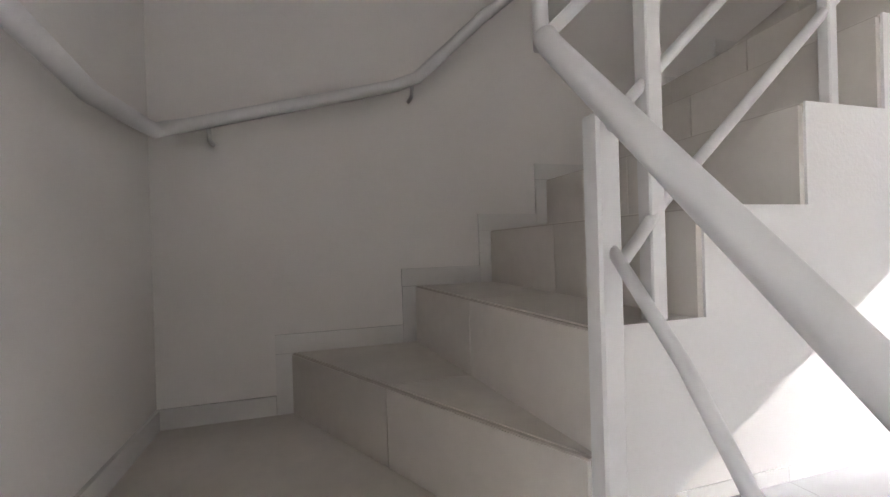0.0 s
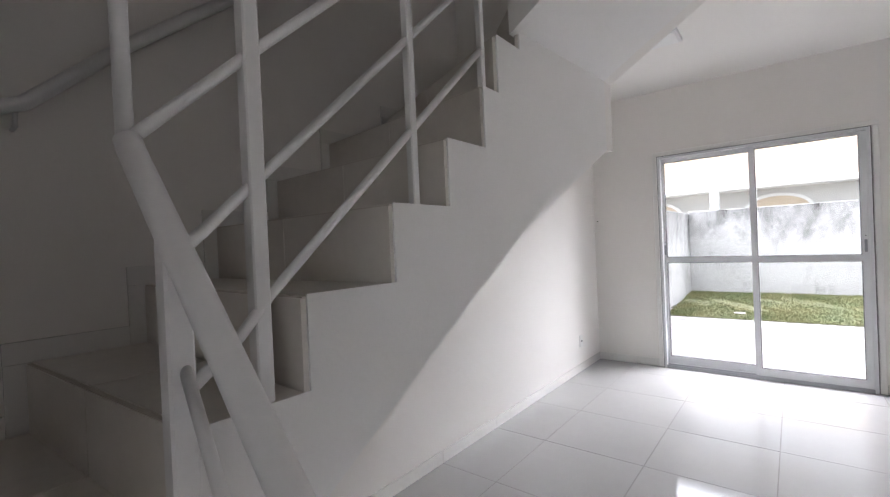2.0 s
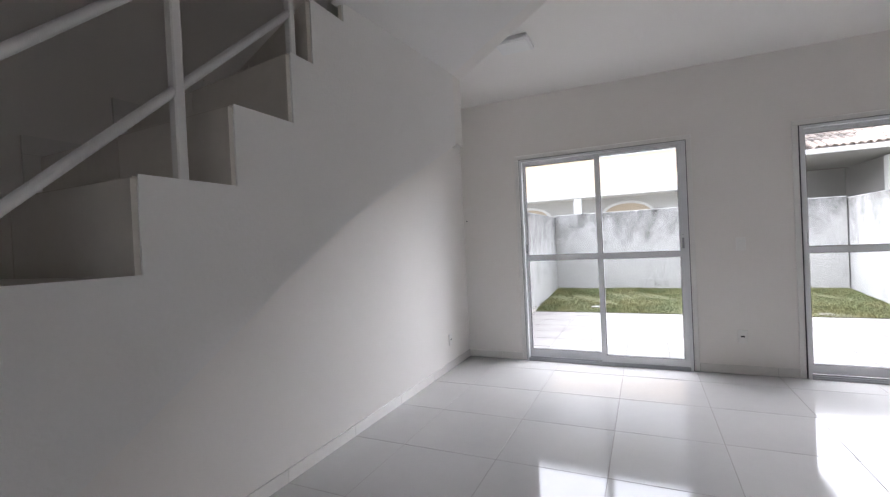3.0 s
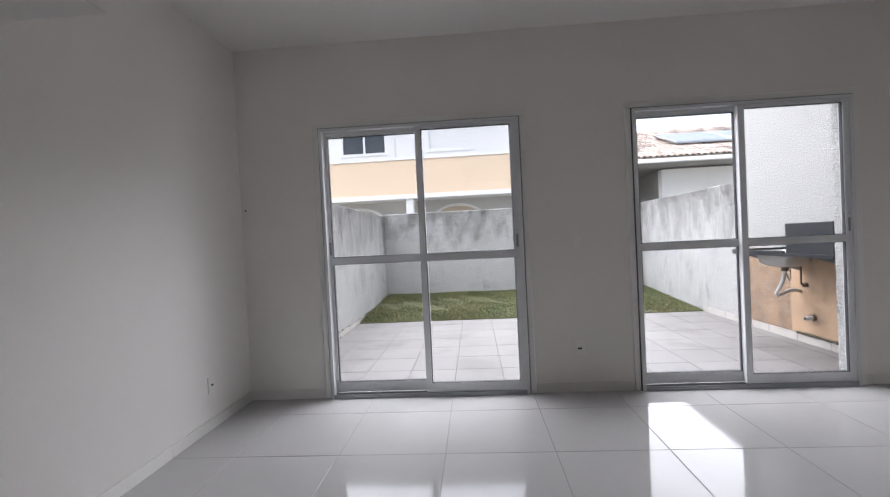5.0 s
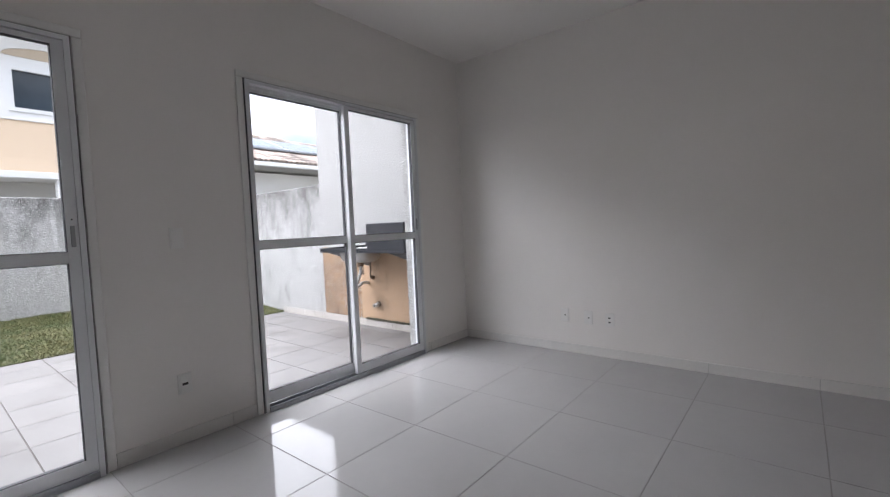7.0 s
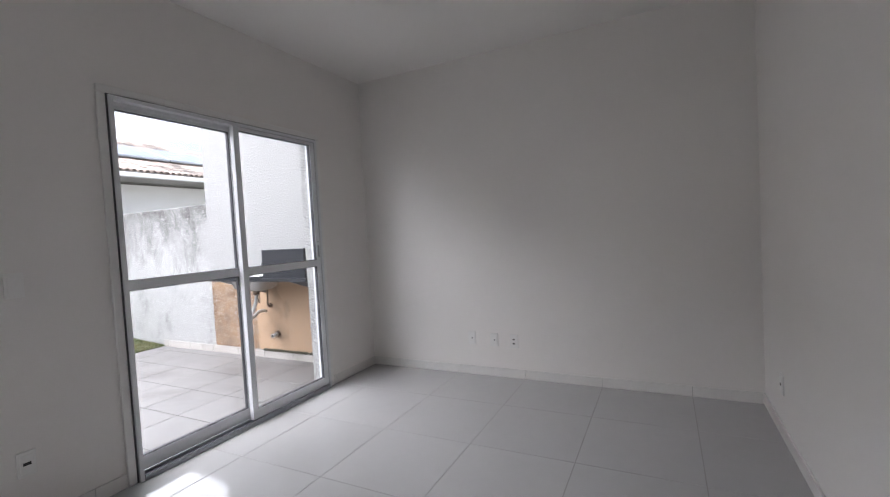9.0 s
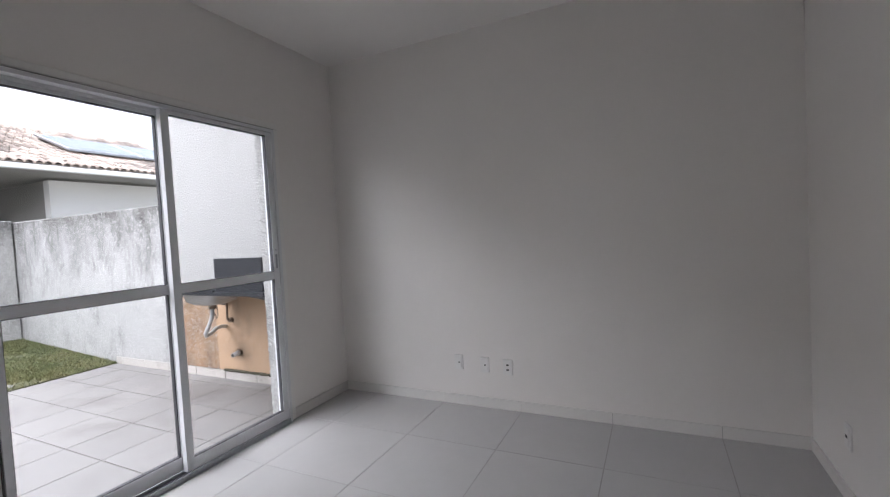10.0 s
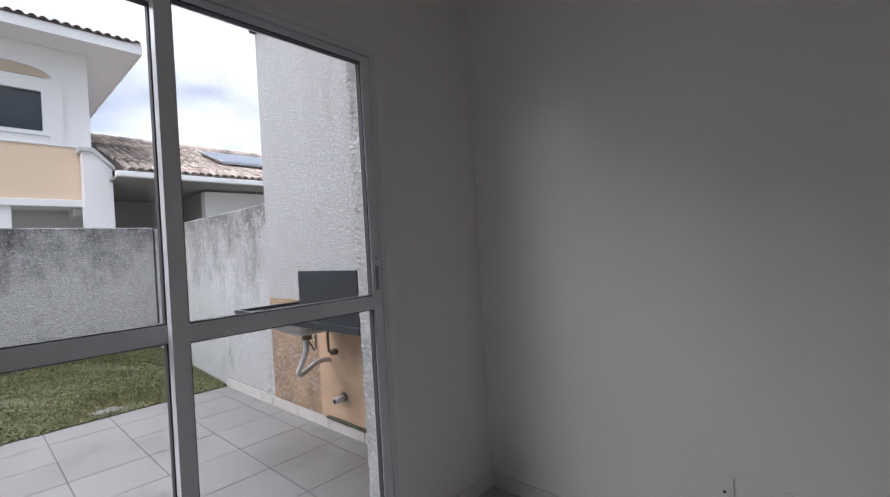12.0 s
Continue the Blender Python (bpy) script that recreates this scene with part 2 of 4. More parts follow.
M_STEEL = material("brushed_steel", (0.42, 0.41, 0.40), 0.45, vary=0.05, metal=1.0, fine=150)
M_PVC = plain("grey_plastic_pipe", (0.55, 0.55, 0.54), 0.4)
M_BRONZE = material("tarnished_brass", (0.16, 0.12, 0.09), 0.45, metal=0.7, vary=0.2)
M_HWHITE = material("house_white_paint", (0.82, 0.82, 0.825), 0.85, vary=0.03, scale=0.8, fine=20, bump=0.1)
M_HPEACH = material("house_peach_paint", (0.78, 0.615, 0.455), 0.85, vary=0.03, scale=0.8, fine=20, bump=0.1)
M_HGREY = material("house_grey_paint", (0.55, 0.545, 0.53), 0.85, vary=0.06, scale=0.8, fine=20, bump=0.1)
# Darker grey for the bungalow's porch and eaves: their shade is in the colour.
M_PORCH_SHADE = material("porch_grey_with_shade", (0.30, 0.295, 0.29), 0.85, vary=0.08, scale=0.8, fine=20, bump=0.1)
M_HCREAM = material("arch_cream_paint", (0.55, 0.46, 0.36), 0.85, vary=0.05, scale=2)
M_SHUT = material("white_shutter", (0.80, 0.81, 0.82), 0.5, vary=0.02)
M_DARKGL = material("dark_window_glass", (0.04, 0.05, 0.06), 0.04, vary=0.3, scale=2.5, bump=0.0, spec=0.5)
M_RTILE = material("clay_roof_tile", (0.52, 0.43, 0.37), 0.85, vary=0.25, scale=3.5, fine=30, bump=0.2, dirt=(0.075, 0.07, 0.066), dirt_at=(0.50, 0.66), dirt_scale=0.55, piece=0.34)
M_RBASE = material("roof_underlay", (0.07, 0.055, 0.047), 0.95, vary=0.2)
M_MORTAR = material("roof_mortar", (0.30, 0.26, 0.23), 0.95, vary=0.2, scale=6)
M_SOLAR = material("solar_panel_glass", (0.10, 0.13, 0.17), 0.6, vary=0.06, spec=0.2)


def blades_material():
    m = bpy.data.materials.new("grass_blades")
    m.use_nodes = True
    n, l = m.node_tree.nodes, m.node_tree.links
    b = n["Principled BSDF"]
    geo = n.new("ShaderNodeNewGeometry")
    big = n.new("ShaderNodeTexNoise")
    big.inputs["Scale"].default_value, big.inputs["Detail"].default_value = 1.6, 6
    l.new(geo.outputs["Position"], big.inputs["Vector"])
    add = n.new("ShaderNodeMath")
    add.operation = "MULTIPLY_ADD"
    l.new(geo.outputs["Random Per Island"], add.inputs[0])
    add.inputs[1].default_value = 0.45
    l.new(big.outputs["Fac"], add.inputs[2])
    r = n.new("ShaderNodeValToRGB")
    r.color_ramp.elements[0].position, r.color_ramp.elements[0].color = 0.42, (0.045, 0.075, 0.018, 1)
    r.color_ramp.elements[1].position, r.color_ramp.elements[1].color = 0.98, (0.21, 0.185, 0.085, 1)
    mid = r.color_ramp.elements.new(0.68)
    mid.color = (0.105, 0.12, 0.037, 1)
    l.new(add.outputs[0], r.inputs["Fac"])
    l.new(r.outputs["Color"], b.inputs["Base Color"])
    b.inputs["Roughness"].default_value = 0.7
    return m


M_GRASS = blades_material()


# ---- mesh helpers ----
def box(bm, x0, x1, y0, y1, z0, z1):
    v = [bm.verts.new(p) for p in ((x0, y0, z0), (x1, y0, z0), (x1, y1, z0), (x0, y1, z0), (x0, y0, z1), (x1, y0, z1), (x1, y1, z1), (x0, y1, z1))]
    for f in ((3, 2, 1, 0), (4, 5, 6, 7), (0, 1, 5, 4), (1, 2, 6, 5), (2, 3, 7, 6), (3, 0, 4, 7)):
        bm.faces.new([v[i] for i in f])
    return bm


def boxes(*sizes):
    bm = bmesh.new()
    for s in sizes:
        box(bm, *s)
    return bm


def bevelled(bm, w=0.002, seg=1):
    bmesh.ops.bevel(bm, geom=list(bm.edges), offset=w, segments=seg, affect="EDGES", profile=0.5)
    return bm


def prism(bm, low, high):
    """A solid between two rings of the same number of points."""
    a, b = [bm.verts.new(p) for p in low], [bm.verts.new(p) for p in high]
    n = len(low)
    bm.faces.new(list(reversed(a)))
    bm.faces.new(b)
    for i in range(n):
        j = (i + 1) % n
        bm.faces.new((a[i], a[j], b[j], b[i]))
    return bm


def slab(bm, outline, axis, c0, c1):
    """A flat plate: an outline of pairs, drawn across the axis, from c0 to c1 along it."""
    put = {"x": lambda p, c: (c, p[0], p[1]), "y": lambda p, c: (p[0], c, p[1]), "z": lambda p, c: (p[0], p[1], c)}[axis]
    prism(bm, [put(p, c0) for p in outline], [put(p, c1) for p in outline])
    bmesh.ops.recalc_face_normals(bm, faces=bm.faces)
    return bm


def tube(bm, pts, r, seg=12, cap=True):
    """A round bar along a line of points."""
    pts = [Vector(p) for p in pts]
    rings = []
    for i, p in enumerate(pts):
        d = (pts[min(i + 1, len(pts) - 1)] - pts[max(i - 1, 0)]).normalized()
        side = d.cross(Vector((0.31, 0.17, 0.93)))
        side.normalize()
        up = side.cross(d)
        rings.append([bm.verts.new(p + r * (math.cos(a) * side + math.sin(a) * up)) for a in [2 * math.pi * k / seg for k in range(seg)]])
    for a, b in zip(rings, rings[1:]):
        for k in range(seg):
            bm.faces.new((a[k], a[(k + 1) % seg], b[(k + 1) % seg], b[k]))
    if cap:
        bm.faces.new(list(reversed(rings[0])))
        bm.faces.new(rings[-1])
    bmesh.ops.recalc_face_normals(bm, faces=bm.faces)
    for f in bm.faces:
        f.smooth = len(f.verts) == 4
    return bm


def mesh_of(name, bm, mat):
    me = bpy.data.meshes.new(name)
    bmesh.ops.recalc_face_normals(bm, faces=bm.faces)
    bm.to_mesh(me)
    bm.free()
    me.materials.append(mat)
    return me


def thing(name, bm=None, mat=None, label="", category="", group="", kind="", at=(0, 0, 0)):
    ob = new(name, mesh_of(name, bm, mat) if bm else None)
    ob.location = at
    return tagged(ob, label, category, group, kind)


def part(name, bm, mat, parent, label=""):
    ob = new(name, mesh_of(name, bm, mat))
    ob.parent = parent
    up = parent
    while up:
        ob.location -= up.location
        up = up.parent
    return tagged(ob, label)


def structure(name, bm, mat, label="", category=""):
    return thing(name, bm, mat, label, category, kind="structure")


def wall_with_holes(axis, c0, c1, u0, u1, z0, z1, holes):
    """A wall across u0..u1 and z0..z1 with openings (ua, ub, za, zb), from c0 to c1 along the axis."""
    bm = bmesh.new()
    cuts = sorted({u0, u1, *[h[0] for h in holes], *[h[1] for h in holes]})
    for a, b in zip(cuts, cuts[1:]):
        gaps = sorted((h[2], h[3]) for h in holes if h[0] < (a + b) / 2 < h[1])
        z = z0
        for za, zb in gaps + [(z1, z1)]:
            if za > z + 1e-4:
                if axis == "y":
                    box(bm, a, b, c0, c1, z, za)
                else:
                    box(bm, c0, c1, a, b, z, za)
            z = zb
    bmesh.ops.remove_doubles(bm, verts=bm.verts, dist=0.0005)
    return bm


# ---- the room ----
XW, XE, YN, YO, CEIL = -1.24, 4.065, 5.43, 5.58, 2.79
XS = -0.28                     # the open side of the stair
YB = 2.97                      # the north side of the stairwell
YSE = 2.195                    # the return wall of the room
XH = 1.45                      # where the return wall begins
YS = -0.02                     # the stair's south wall
TOP = 5.4
D1, D2, DH = (-0.572, 0.983), (1.825, 3.385), 2.125

structure("wall_north_outer", wall_with_holes("y", 5.507, YO, XW - 0.15, XE + 0.15, -0.1, TOP, [(D1[0] + 0.007, D1[1] - 0.007, 0.0, DH + 0.06), (D2[0] + 0.007, D2[1] - 0.007, 0.0, DH + 0.06)]), M_CAST_P, "grey roughcast outer face of the house wall", "wall")
structure("wall_north", wall_with_holes("y", YN, 5.507, XW - 0.15, XE + 0.15, -0.1, TOP, [(*D1, 0.0, DH), (*D2, 0.0, DH)]), M_WALL, "white painted plaster wall with two door openings", "wall")
structure("wall_west", boxes((XW - 0.15, XW, YS - 0.15, YN, -0.1, TOP)), M_WALL, "white painted plaster wall beside the stair", "wall")
structure("wall_east", boxes((XE, XE + 0.15, YSE - 0.15, YN, -0.1, TOP)), M_WALL, "white painted plaster wall with sockets", "wall")
structure("wall_return", boxes((XH, XE, YSE - 0.15, YSE, -0.1, CEIL)), M_WALL, "white painted plaster return wall", "wall")
# Unseen front room; its window opening is added to let light into the hall.
YF, XF = -3.4, 0.42
structure("wall_front", wall_with_holes("y", YF - 0.15, YF, XF - 0.15, XE + 0.15, -0.1, CEIL, [(2.3, 3.9, 0.6, 2.25)]), M_WALL, "unseen white plaster front wall with a window opening added for light", "wall")
structure("wall_front_west", boxes((XF - 0.15, XF, YF, YS - 0.15, -0.1, CEIL)), M_WALL, "white painted plaster wall of the unseen front room", "wall")
structure("wall_front_east", wall_with_holes("x", XE, XE + 0.15, YF, YSE - 0.15, -0.1, CEIL, []), M_WALL, "white painted plaster wall of the unseen front room", "wall")
structure("wall_south", boxes((XW, XF, YS - 0.15, YS, -0.1, TOP)), M_WALL, "white painted plaster wall behind the lowest steps", "wall")
structure("ceiling", boxes((XW, XE, YB + 0.1, YN, CEIL, CEIL + 0.2), (XS + 0.001, XE, YS, 2.0, CEIL, CEIL + 0.2), (XF, XE, YF, YS, CEIL, CEIL + 0.2), (0.70, XE, 2.0, YB + 0.1, CEIL + 0.001, CEIL + 0.2)), M_CEIL, "white painted plaster ceiling", "ceiling")
# ragged roughcast along the outer edges of the two door openings
def ragged_edge(x, side, seed):
    bm = bmesh.new()
    rows = []
    for k in range(181):
        z = k * (DH + 0.06) / 180
        bump = [0.005 + 0.010 * max(0.0, noise.noise(Vector((seed + 3.1 * q, z * 24, q * 0.7)))) + 0.004 * noise.noise(Vector((q * 5.0, z * 90, seed))) for q in range(4)]
        ys = (YO - 0.072, YO - 0.045, YO - 0.018, YO + 0.004)
        rows.append([bm.verts.new((x + side * 0.004, ys[0], z))] + [bm.verts.new((x - side * b, y + 0.3 * b * (i == 3), z)) for i, (b, y) in enumerate(zip(bump, ys))] + [bm.verts.new((x + side * 0.03, YO + 0.004 + 0.4 * bump[3], z))])
    for a, b in zip(rows, rows[1:]):
        for i in range(5):
            bm.faces.new((a[i], a[i + 1], b[i + 1], b[i]))
    return bm


_outer = bpy.data.objects["wall_north_outer"]
for n, (x, side) in enumerate(((D1[0] + 0.007, -1), (D1[1] - 0.007, 1), (D2[0] + 0.007, -1), (D2[1] - 0.007, 1))):
    part("roughcast_edge", ragged_edge(x, side, 7.0 * n), M_CAST_P, _outer, "ragged pale roughcast edge")
# the stairwell above the ceiling
structure("wall_stairwell", boxes((XS + 0.001, XS + 0.12, YS, 2.0, CEIL + 0.2, TOP), (XS + 0.12, 3.0, 1.88, 2.0, CEIL + 0.2, TOP)), M_WALL, "white painted wall of the upper stairwell", "wall")
_so = lambda x, y=2.0: 2.10 + 0.62 * (x - XS) + 0.072 * max(0.0, min(1.0, (y - 2.0) / 0.97))
_bm = slab(bmesh.new(), [(XW, 1.81), (XS, 1.81), (XS, 2.172), (0.717, CEIL), (3.0, CEIL), (3.0, TOP), (XW, TOP)], "y", YB, YB + 0.1)
structure("wall_stairwell_north", _bm, M_WALL, "white painted wall above the upper flight", "wall")
# Unseen end wall; its window is added to bring daylight into the stairwell.
structure("wall_stairwell_end", wall_with_holes("x", 3.0, 3.12, 1.88, YB + 0.1, CEIL + 0.2, TOP, [(2.1, 2.85, 3.4, 5.2)]), M_WALL, "unseen white painted upper wall with a window added for light", "wall")
structure("floor_upper", boxes((0.55, 3.0, 2.0, YB, CEIL + 0.2, CEIL + 0.215)), M_TREAD, "upper landing of pale porcelain", "floor")
structure("ceiling_stairwell", boxes((XW - 0.15, XE + 0.15, YS - 0.15, YO, TOP, TOP + 0.15)), M_CEIL, "white plaster ceiling of the upper floor", "ceiling")
# Frame of the added upper window, out of view.
structure("window_1", boxes((3.05, 3.09, 2.1, 2.14, 3.4, 5.2), (3.05, 3.09, 2.81, 2.85, 3.4, 5.2), (3.05, 3.09, 2.14, 2.81, 3.4, 3.44), (3.05, 3.09, 2.14, 2.81, 5.16, 5.2)), M_ALU, "unseen white aluminium window added to light the upper landing", "window")

# ---- the staircase ----
# treads as plan outlines from wall to open side, with their heights
XA = XS - 0.004
LEVELS = [
    (0.65, [(XW, YS), (XS, YS), (XS, 0.84), (XA, 0.86), (XW, 0.385)]),
    (0.85, [(XW, 0.385), (XA, 0.86), (XA, 0.88), (XW, 0.815)]),
    (1.05, [(XW, 0.815), (XA, 0.88), (XA, 1.095), (XW, 1.115)]),
    (1.245, [(XW, 1.115), (XA, 1.095), (XA, 1.35), (XW, 1.36)]),
    (1.442, [(XW, 1.36), (XA, 1.35), (XA, 1.58), (XW, 1.62)]),
    (1.64, [(XW, 1.62), (XA, 1.58), (XA, 1.78), (XW, 1.90)]),
    (1.84, [(XW, 1.90), (XA, 1.78), (XA, 1.875), (XW, 2.30)]),
    (2.037, [(XW, 2.30), (XA, 1.875), (XA, 2.035), (XW, YB)]),
    (2.235, [(XW, YB), (XA, 2.035), (XA, 2.045), (-0.62, YB)]),
    (2.43, [(-0.62, YB), (XA, 2.045), (-0.10, 2.045), (-0.10, YB)]),
    (2.62, [(-0.10, YB), (-0.10, 2.045), (0.16, 2.045), (0.16, YB)]),
    (2.81, [(0.16, YB), (0.16, 2.045), (0.42, 2.045), (0.42, YB)]),
    (2.99, [(0.42, YB), (0.42, 2.045), (0.55, 2.045), (0.55, YB)]),
]


def soffit(x, y):
    if x > XS + 0.001:
        return _so(x)
    return 1.36 + (0.45 if y > 1.99 else 0.62) * (y - 1.99)


stair = tagged(new("staircase"), "white plastered winding staircase with pale porcelain treads", "staircase", kind="structure")
TH = 0.018
_body = bmesh.new()
for z, ring in LEVELS:
    low = [(x, y, 0.0 if z < 0.7 else max(0.0, soffit(x if z < 2.2 else min(x, XS), y))) for x, y in ring]
    if z > 2.5:
        low = [(x, y, _so(x) + 0.1) for x, y in ring]
    elif z > 2.4:
        low = [(x, y, _so(max(x, XS)) + 0.1) for x, y in ring]
    prism(_body, low, [(x, y, z - TH) for x, y in ring])
part("stair_body", _body, M_STRING, stair, "white painted plaster underside and body")
# the open side, cut to the steps
_edge = [(0.86, soffit(XS, 0.86)), (1.99, 1.36), (YB, 1.80), (YB, 2.30), (2.037, 2.30), (2.037, 2.04), (1.875, 2.04), (1.875, 1.842), (1.78, 1.842), (1.78, 1.642), (1.58, 1.642), (1.58, 1.444), (1.35, 1.444), (1.35, 1.247), (1.095, 1.247), (1.095, 1.052), (0.86, 1.052)]
part("stringer", slab(bmesh.new(), _edge, "x", XA, XS), M_STRING, stair, "white painted stepped side of the stair")
part("stringer", slab(bmesh.new(), [(XS - 0.02, 2.09), (XS, 2.10), (0.833, CEIL), (0.833, CEIL + 0.2), (0.55, CEIL + 0.2), (0.16, 2.83), (0.16, 2.63), (-0.10, 2.63), (-0.10, 2.44), (XS - 0.02, 2.44)], "y", 2.0, 2.047), M_STRING, stair)
part("soffit", prism(bmesh.new(), [(XS, 2.03, 2.103), (0.829, 2.03, CEIL), (0.717, YB, CEIL), (XS, YB, 2.172)], [(XS, 2.03, 2.25), (0.829, 2.03, CEIL + 0.15), (0.717, YB, CEIL + 0.15), (XS, YB, 2.25)]), M_STRING, stair)


def inset(ring, d):
    c = Vector((sum(p[0] for p in ring) / len(ring), sum(p[1] for p in ring) / len(ring)))
    return [tuple(c + (Vector(p) - c) * (1 - d / max(0.05, (Vector(p) - c).length))) for p in ring]


def split_tread(ring, z):
    """Tread tiles: each tread is laid in two pieces with a joint across it."""
    w0, a0, a1, w1 = ring
    f = 0.5
    m0 = (w0[0] + (a0[0] - w0[0]) * f, w0[1] + (a0[1] - w0[1]) * f)
    m1 = (w1[0] + (a1[0] - w1[0]) * f, w1[1] + (a1[1] - w1[1]) * f)
    return [[w0, m0, m1, w1], [m0, a0, a1, m1]]


for i, (z, ring) in enumerate(LEVELS):
    pieces = split_tread(ring, z) if len(ring) == 4 and 0.7 < z < 2.1 else [ring]
    for pc in pieces:
        r = inset(pc, 0.0025)
        part("tread", prism(bmesh.new(), [(x, y, z - TH) for x, y in r], [(x, y, z) for x, y in r]), M_TREAD, stair, "worn pale porcelain tread")
    part("tread_bed", prism(bmesh.new(), [(x, y, z - TH - 0.004) for x, y in ring], [(x, y, z - 0.003) for x, y in ring]), M_JOINT, stair)
    # the riser below its front edge
    if 0.7 < z < 2.9:
        p, q = Vector(ring[0]), Vector(ring[1])
        d = (q - p).normalized()
        nrm = Vector((d.y, -d.x))
        z0 = LEVELS[i - 1][0]
        for s0, s1 in ((0.0, 0.5), (0.5, 1.0)):
            a, b = p + (q - p) * s0 + d * 0.0015, p + (q - p) * s1 - d * 0.0015
            o = nrm * 0.012
            part("riser", prism(bmesh.new(), [(a.x, a.y, z0), (b.x, b.y, z0), (b.x + o.x, b.y + o.y, z0), (a.x + o.x, a.y + o.y, z0)], [(a.x, a.y, z - 0.006), (b.x, b.y, z - 0.006), (b.x + o.x, b.y + o.y, z - 0.006), (a.x + o.x, a.y + o.y, z - 0.006)]), M_RISER, stair, "pale porcelain riser")
        a, b, o = p, q, nrm * 0.009
        part("joint", prism(bmesh.new(), [(a.x, a.y, z - 0.007), (b.x, b.y, z - 0.007), (b.x + o.x, b.y + o.y, z - 0.007), (a.x + o.x, a.y + o.y, z - 0.007)], [(a.x, a.y, z - 0.003), (b.x, b.y, z - 0.003), (b.x + o.x, b.y + o.y, z - 0.003), (a.x + o.x, a.y + o.y, z - 0.003)]), M_JOINT, stair)

# the lowest steps, towards the hall
for x0, x1, z in ((XS, -0.02, 0.434), (-0.02, 0.24, 0.217)):
    part("stair_body", boxes((x0, x1, YS, 0.80, 0.0, z - TH)), M_STRING, stair)
    part("tread", boxes((x0 + 0.002, x1, YS + 0.01, 0.80, z - TH, z)), M_TREAD, stair, "worn pale porcelain tread")
    part("riser", boxes((x1, x1 + 0.012, YS + 0.01, 0.80, 0.002 if z < 0.3 else 0.217, z - 0.004)), M_RISER, stair, "pale porcelain riser")
part("riser", boxes((XS, XS + 0.012, YS + 0.01, 0.80, 0.434, 0.646)), M_RISER, stair, "pale porcelain riser")

# stepped skirting on the west wall, one flat and one upright piece a step
SK = 0.062
_front = [YS, 0.385, 0.815, 1.115, 1.36, 1.62, 1.90, 2.30, YB]
_z = [l[0] for l in LEVELS[:8]]
for k in range(8):
    y0, y1 = _front[k] - (0.06 if k else 0), _front[k + 1] - 0.06
    part("skirting", boxes((XW, XW + 0.011, y0, y1, _z[k], _z[k] + SK)), M_SKIRT, stair)
    if k < 7:
        part("skirting", boxes((XW, XW + 0.011, _front[k + 1] - 0.06 + 0.001, _front[k + 1] + 0.0, _z[k], _z[k + 1] - 0.001)), M_SKIRT, stair)
part("skirting", boxes((XW + 0.012, XS, YS, YS + 0.011, 0.65, 0.65 + SK)), M_SKIRT, stair)

# ---- railing of the stair ----
rail = tagged(new("stair_railing"), "white enamelled steel tube railing along the stair", "railing")
rail.location = (-0.30, 1.0, 1.05)
RX = -0.305
BEND = (RX, 0.81, 1.515)
part("handrail", tube(bmesh.new(), [BEND, (-0.29, 0.81, 1.495), (-0.02, 0.81, 1.225), (0.15, 0.81, 1.055), (0.30, 0.81, 0.905)], 0.0195, 16), M_RAIL, rail, "thick round white handrail")
part("riser_post", tube(bmesh.new(), [(RX - 0.012, 0.81, 1.50), (RX - 0.016, 0.808, 2.02)], 0.013, 12), M_RAIL, rail)
part("handrail", tube(bmesh.new(), [(RX - 0.016, 0.808, 2.02), (RX, 0.85, 2.07), (RX, 1.83, 3.0)], 0.025, 14), M_RAIL, rail)
part("bar", tube(bmesh.new(), [(RX, 0.815, 1.52), (RX, 1.0, 1.70), (RX, 1.82, 2.463)], 0.0105), M_RAIL, rail)
part("bar", tube(bmesh.new(), [(-0.135, 0.812, 1.325), (-0.15, 0.816, 1.335), (-0.20, 0.845, 1.350), (-0.265, 0.895, 1.372), (RX, 0.95, 1.411), (RX, 1.82, 2.236)], 0.0105), M_RAIL, rail)
part("bar", tube(bmesh.new(), [(-0.185, 0.835, 1.145), (-0.235, 0.885, 1.155), (-0.285, 0.96, 1.188), (RX, 1.03, 1.251), (RX, 1.82, 1.982)], 0.0105), M_RAIL, rail)
part("bar", tube(bmesh.new(), [(-0.185, 0.83, 1.178), (-0.05, 0.812, 1.055), (0.02, 0.81, 0.96), (0.27, 0.81, 0.64)], 0.0085), M_RAIL, rail)
for y, z0, z1, h in ((1.008, 1.05, 2.21, 0.016), (1.455, 1.442, 2.64, 0.012), (1.81, 1.84, 2.98, 0.011)):
    part("post", bevelled(boxes((RX - h, RX + h, y - h, y + h, z0, z1)), 0.003), M_RAIL, rail)
part("post", bevelled(boxes((-0.213, -0.177, 0.807, 0.843, 0.434, 1.36)), 0.004), M_RAIL, rail, "square white newel post")
part("post", bevelled(boxes((0.26, 0.30, 0.79, 0.83, 0.0, 0.93)), 0.004), M_RAIL, rail)

wall_rail = tagged(new("wall_handrail"), "white enamelled tube handrail fixed to the stair wall", "handrail")
wall_rail.location = (XW + 0.06, 0.4, 1.6)

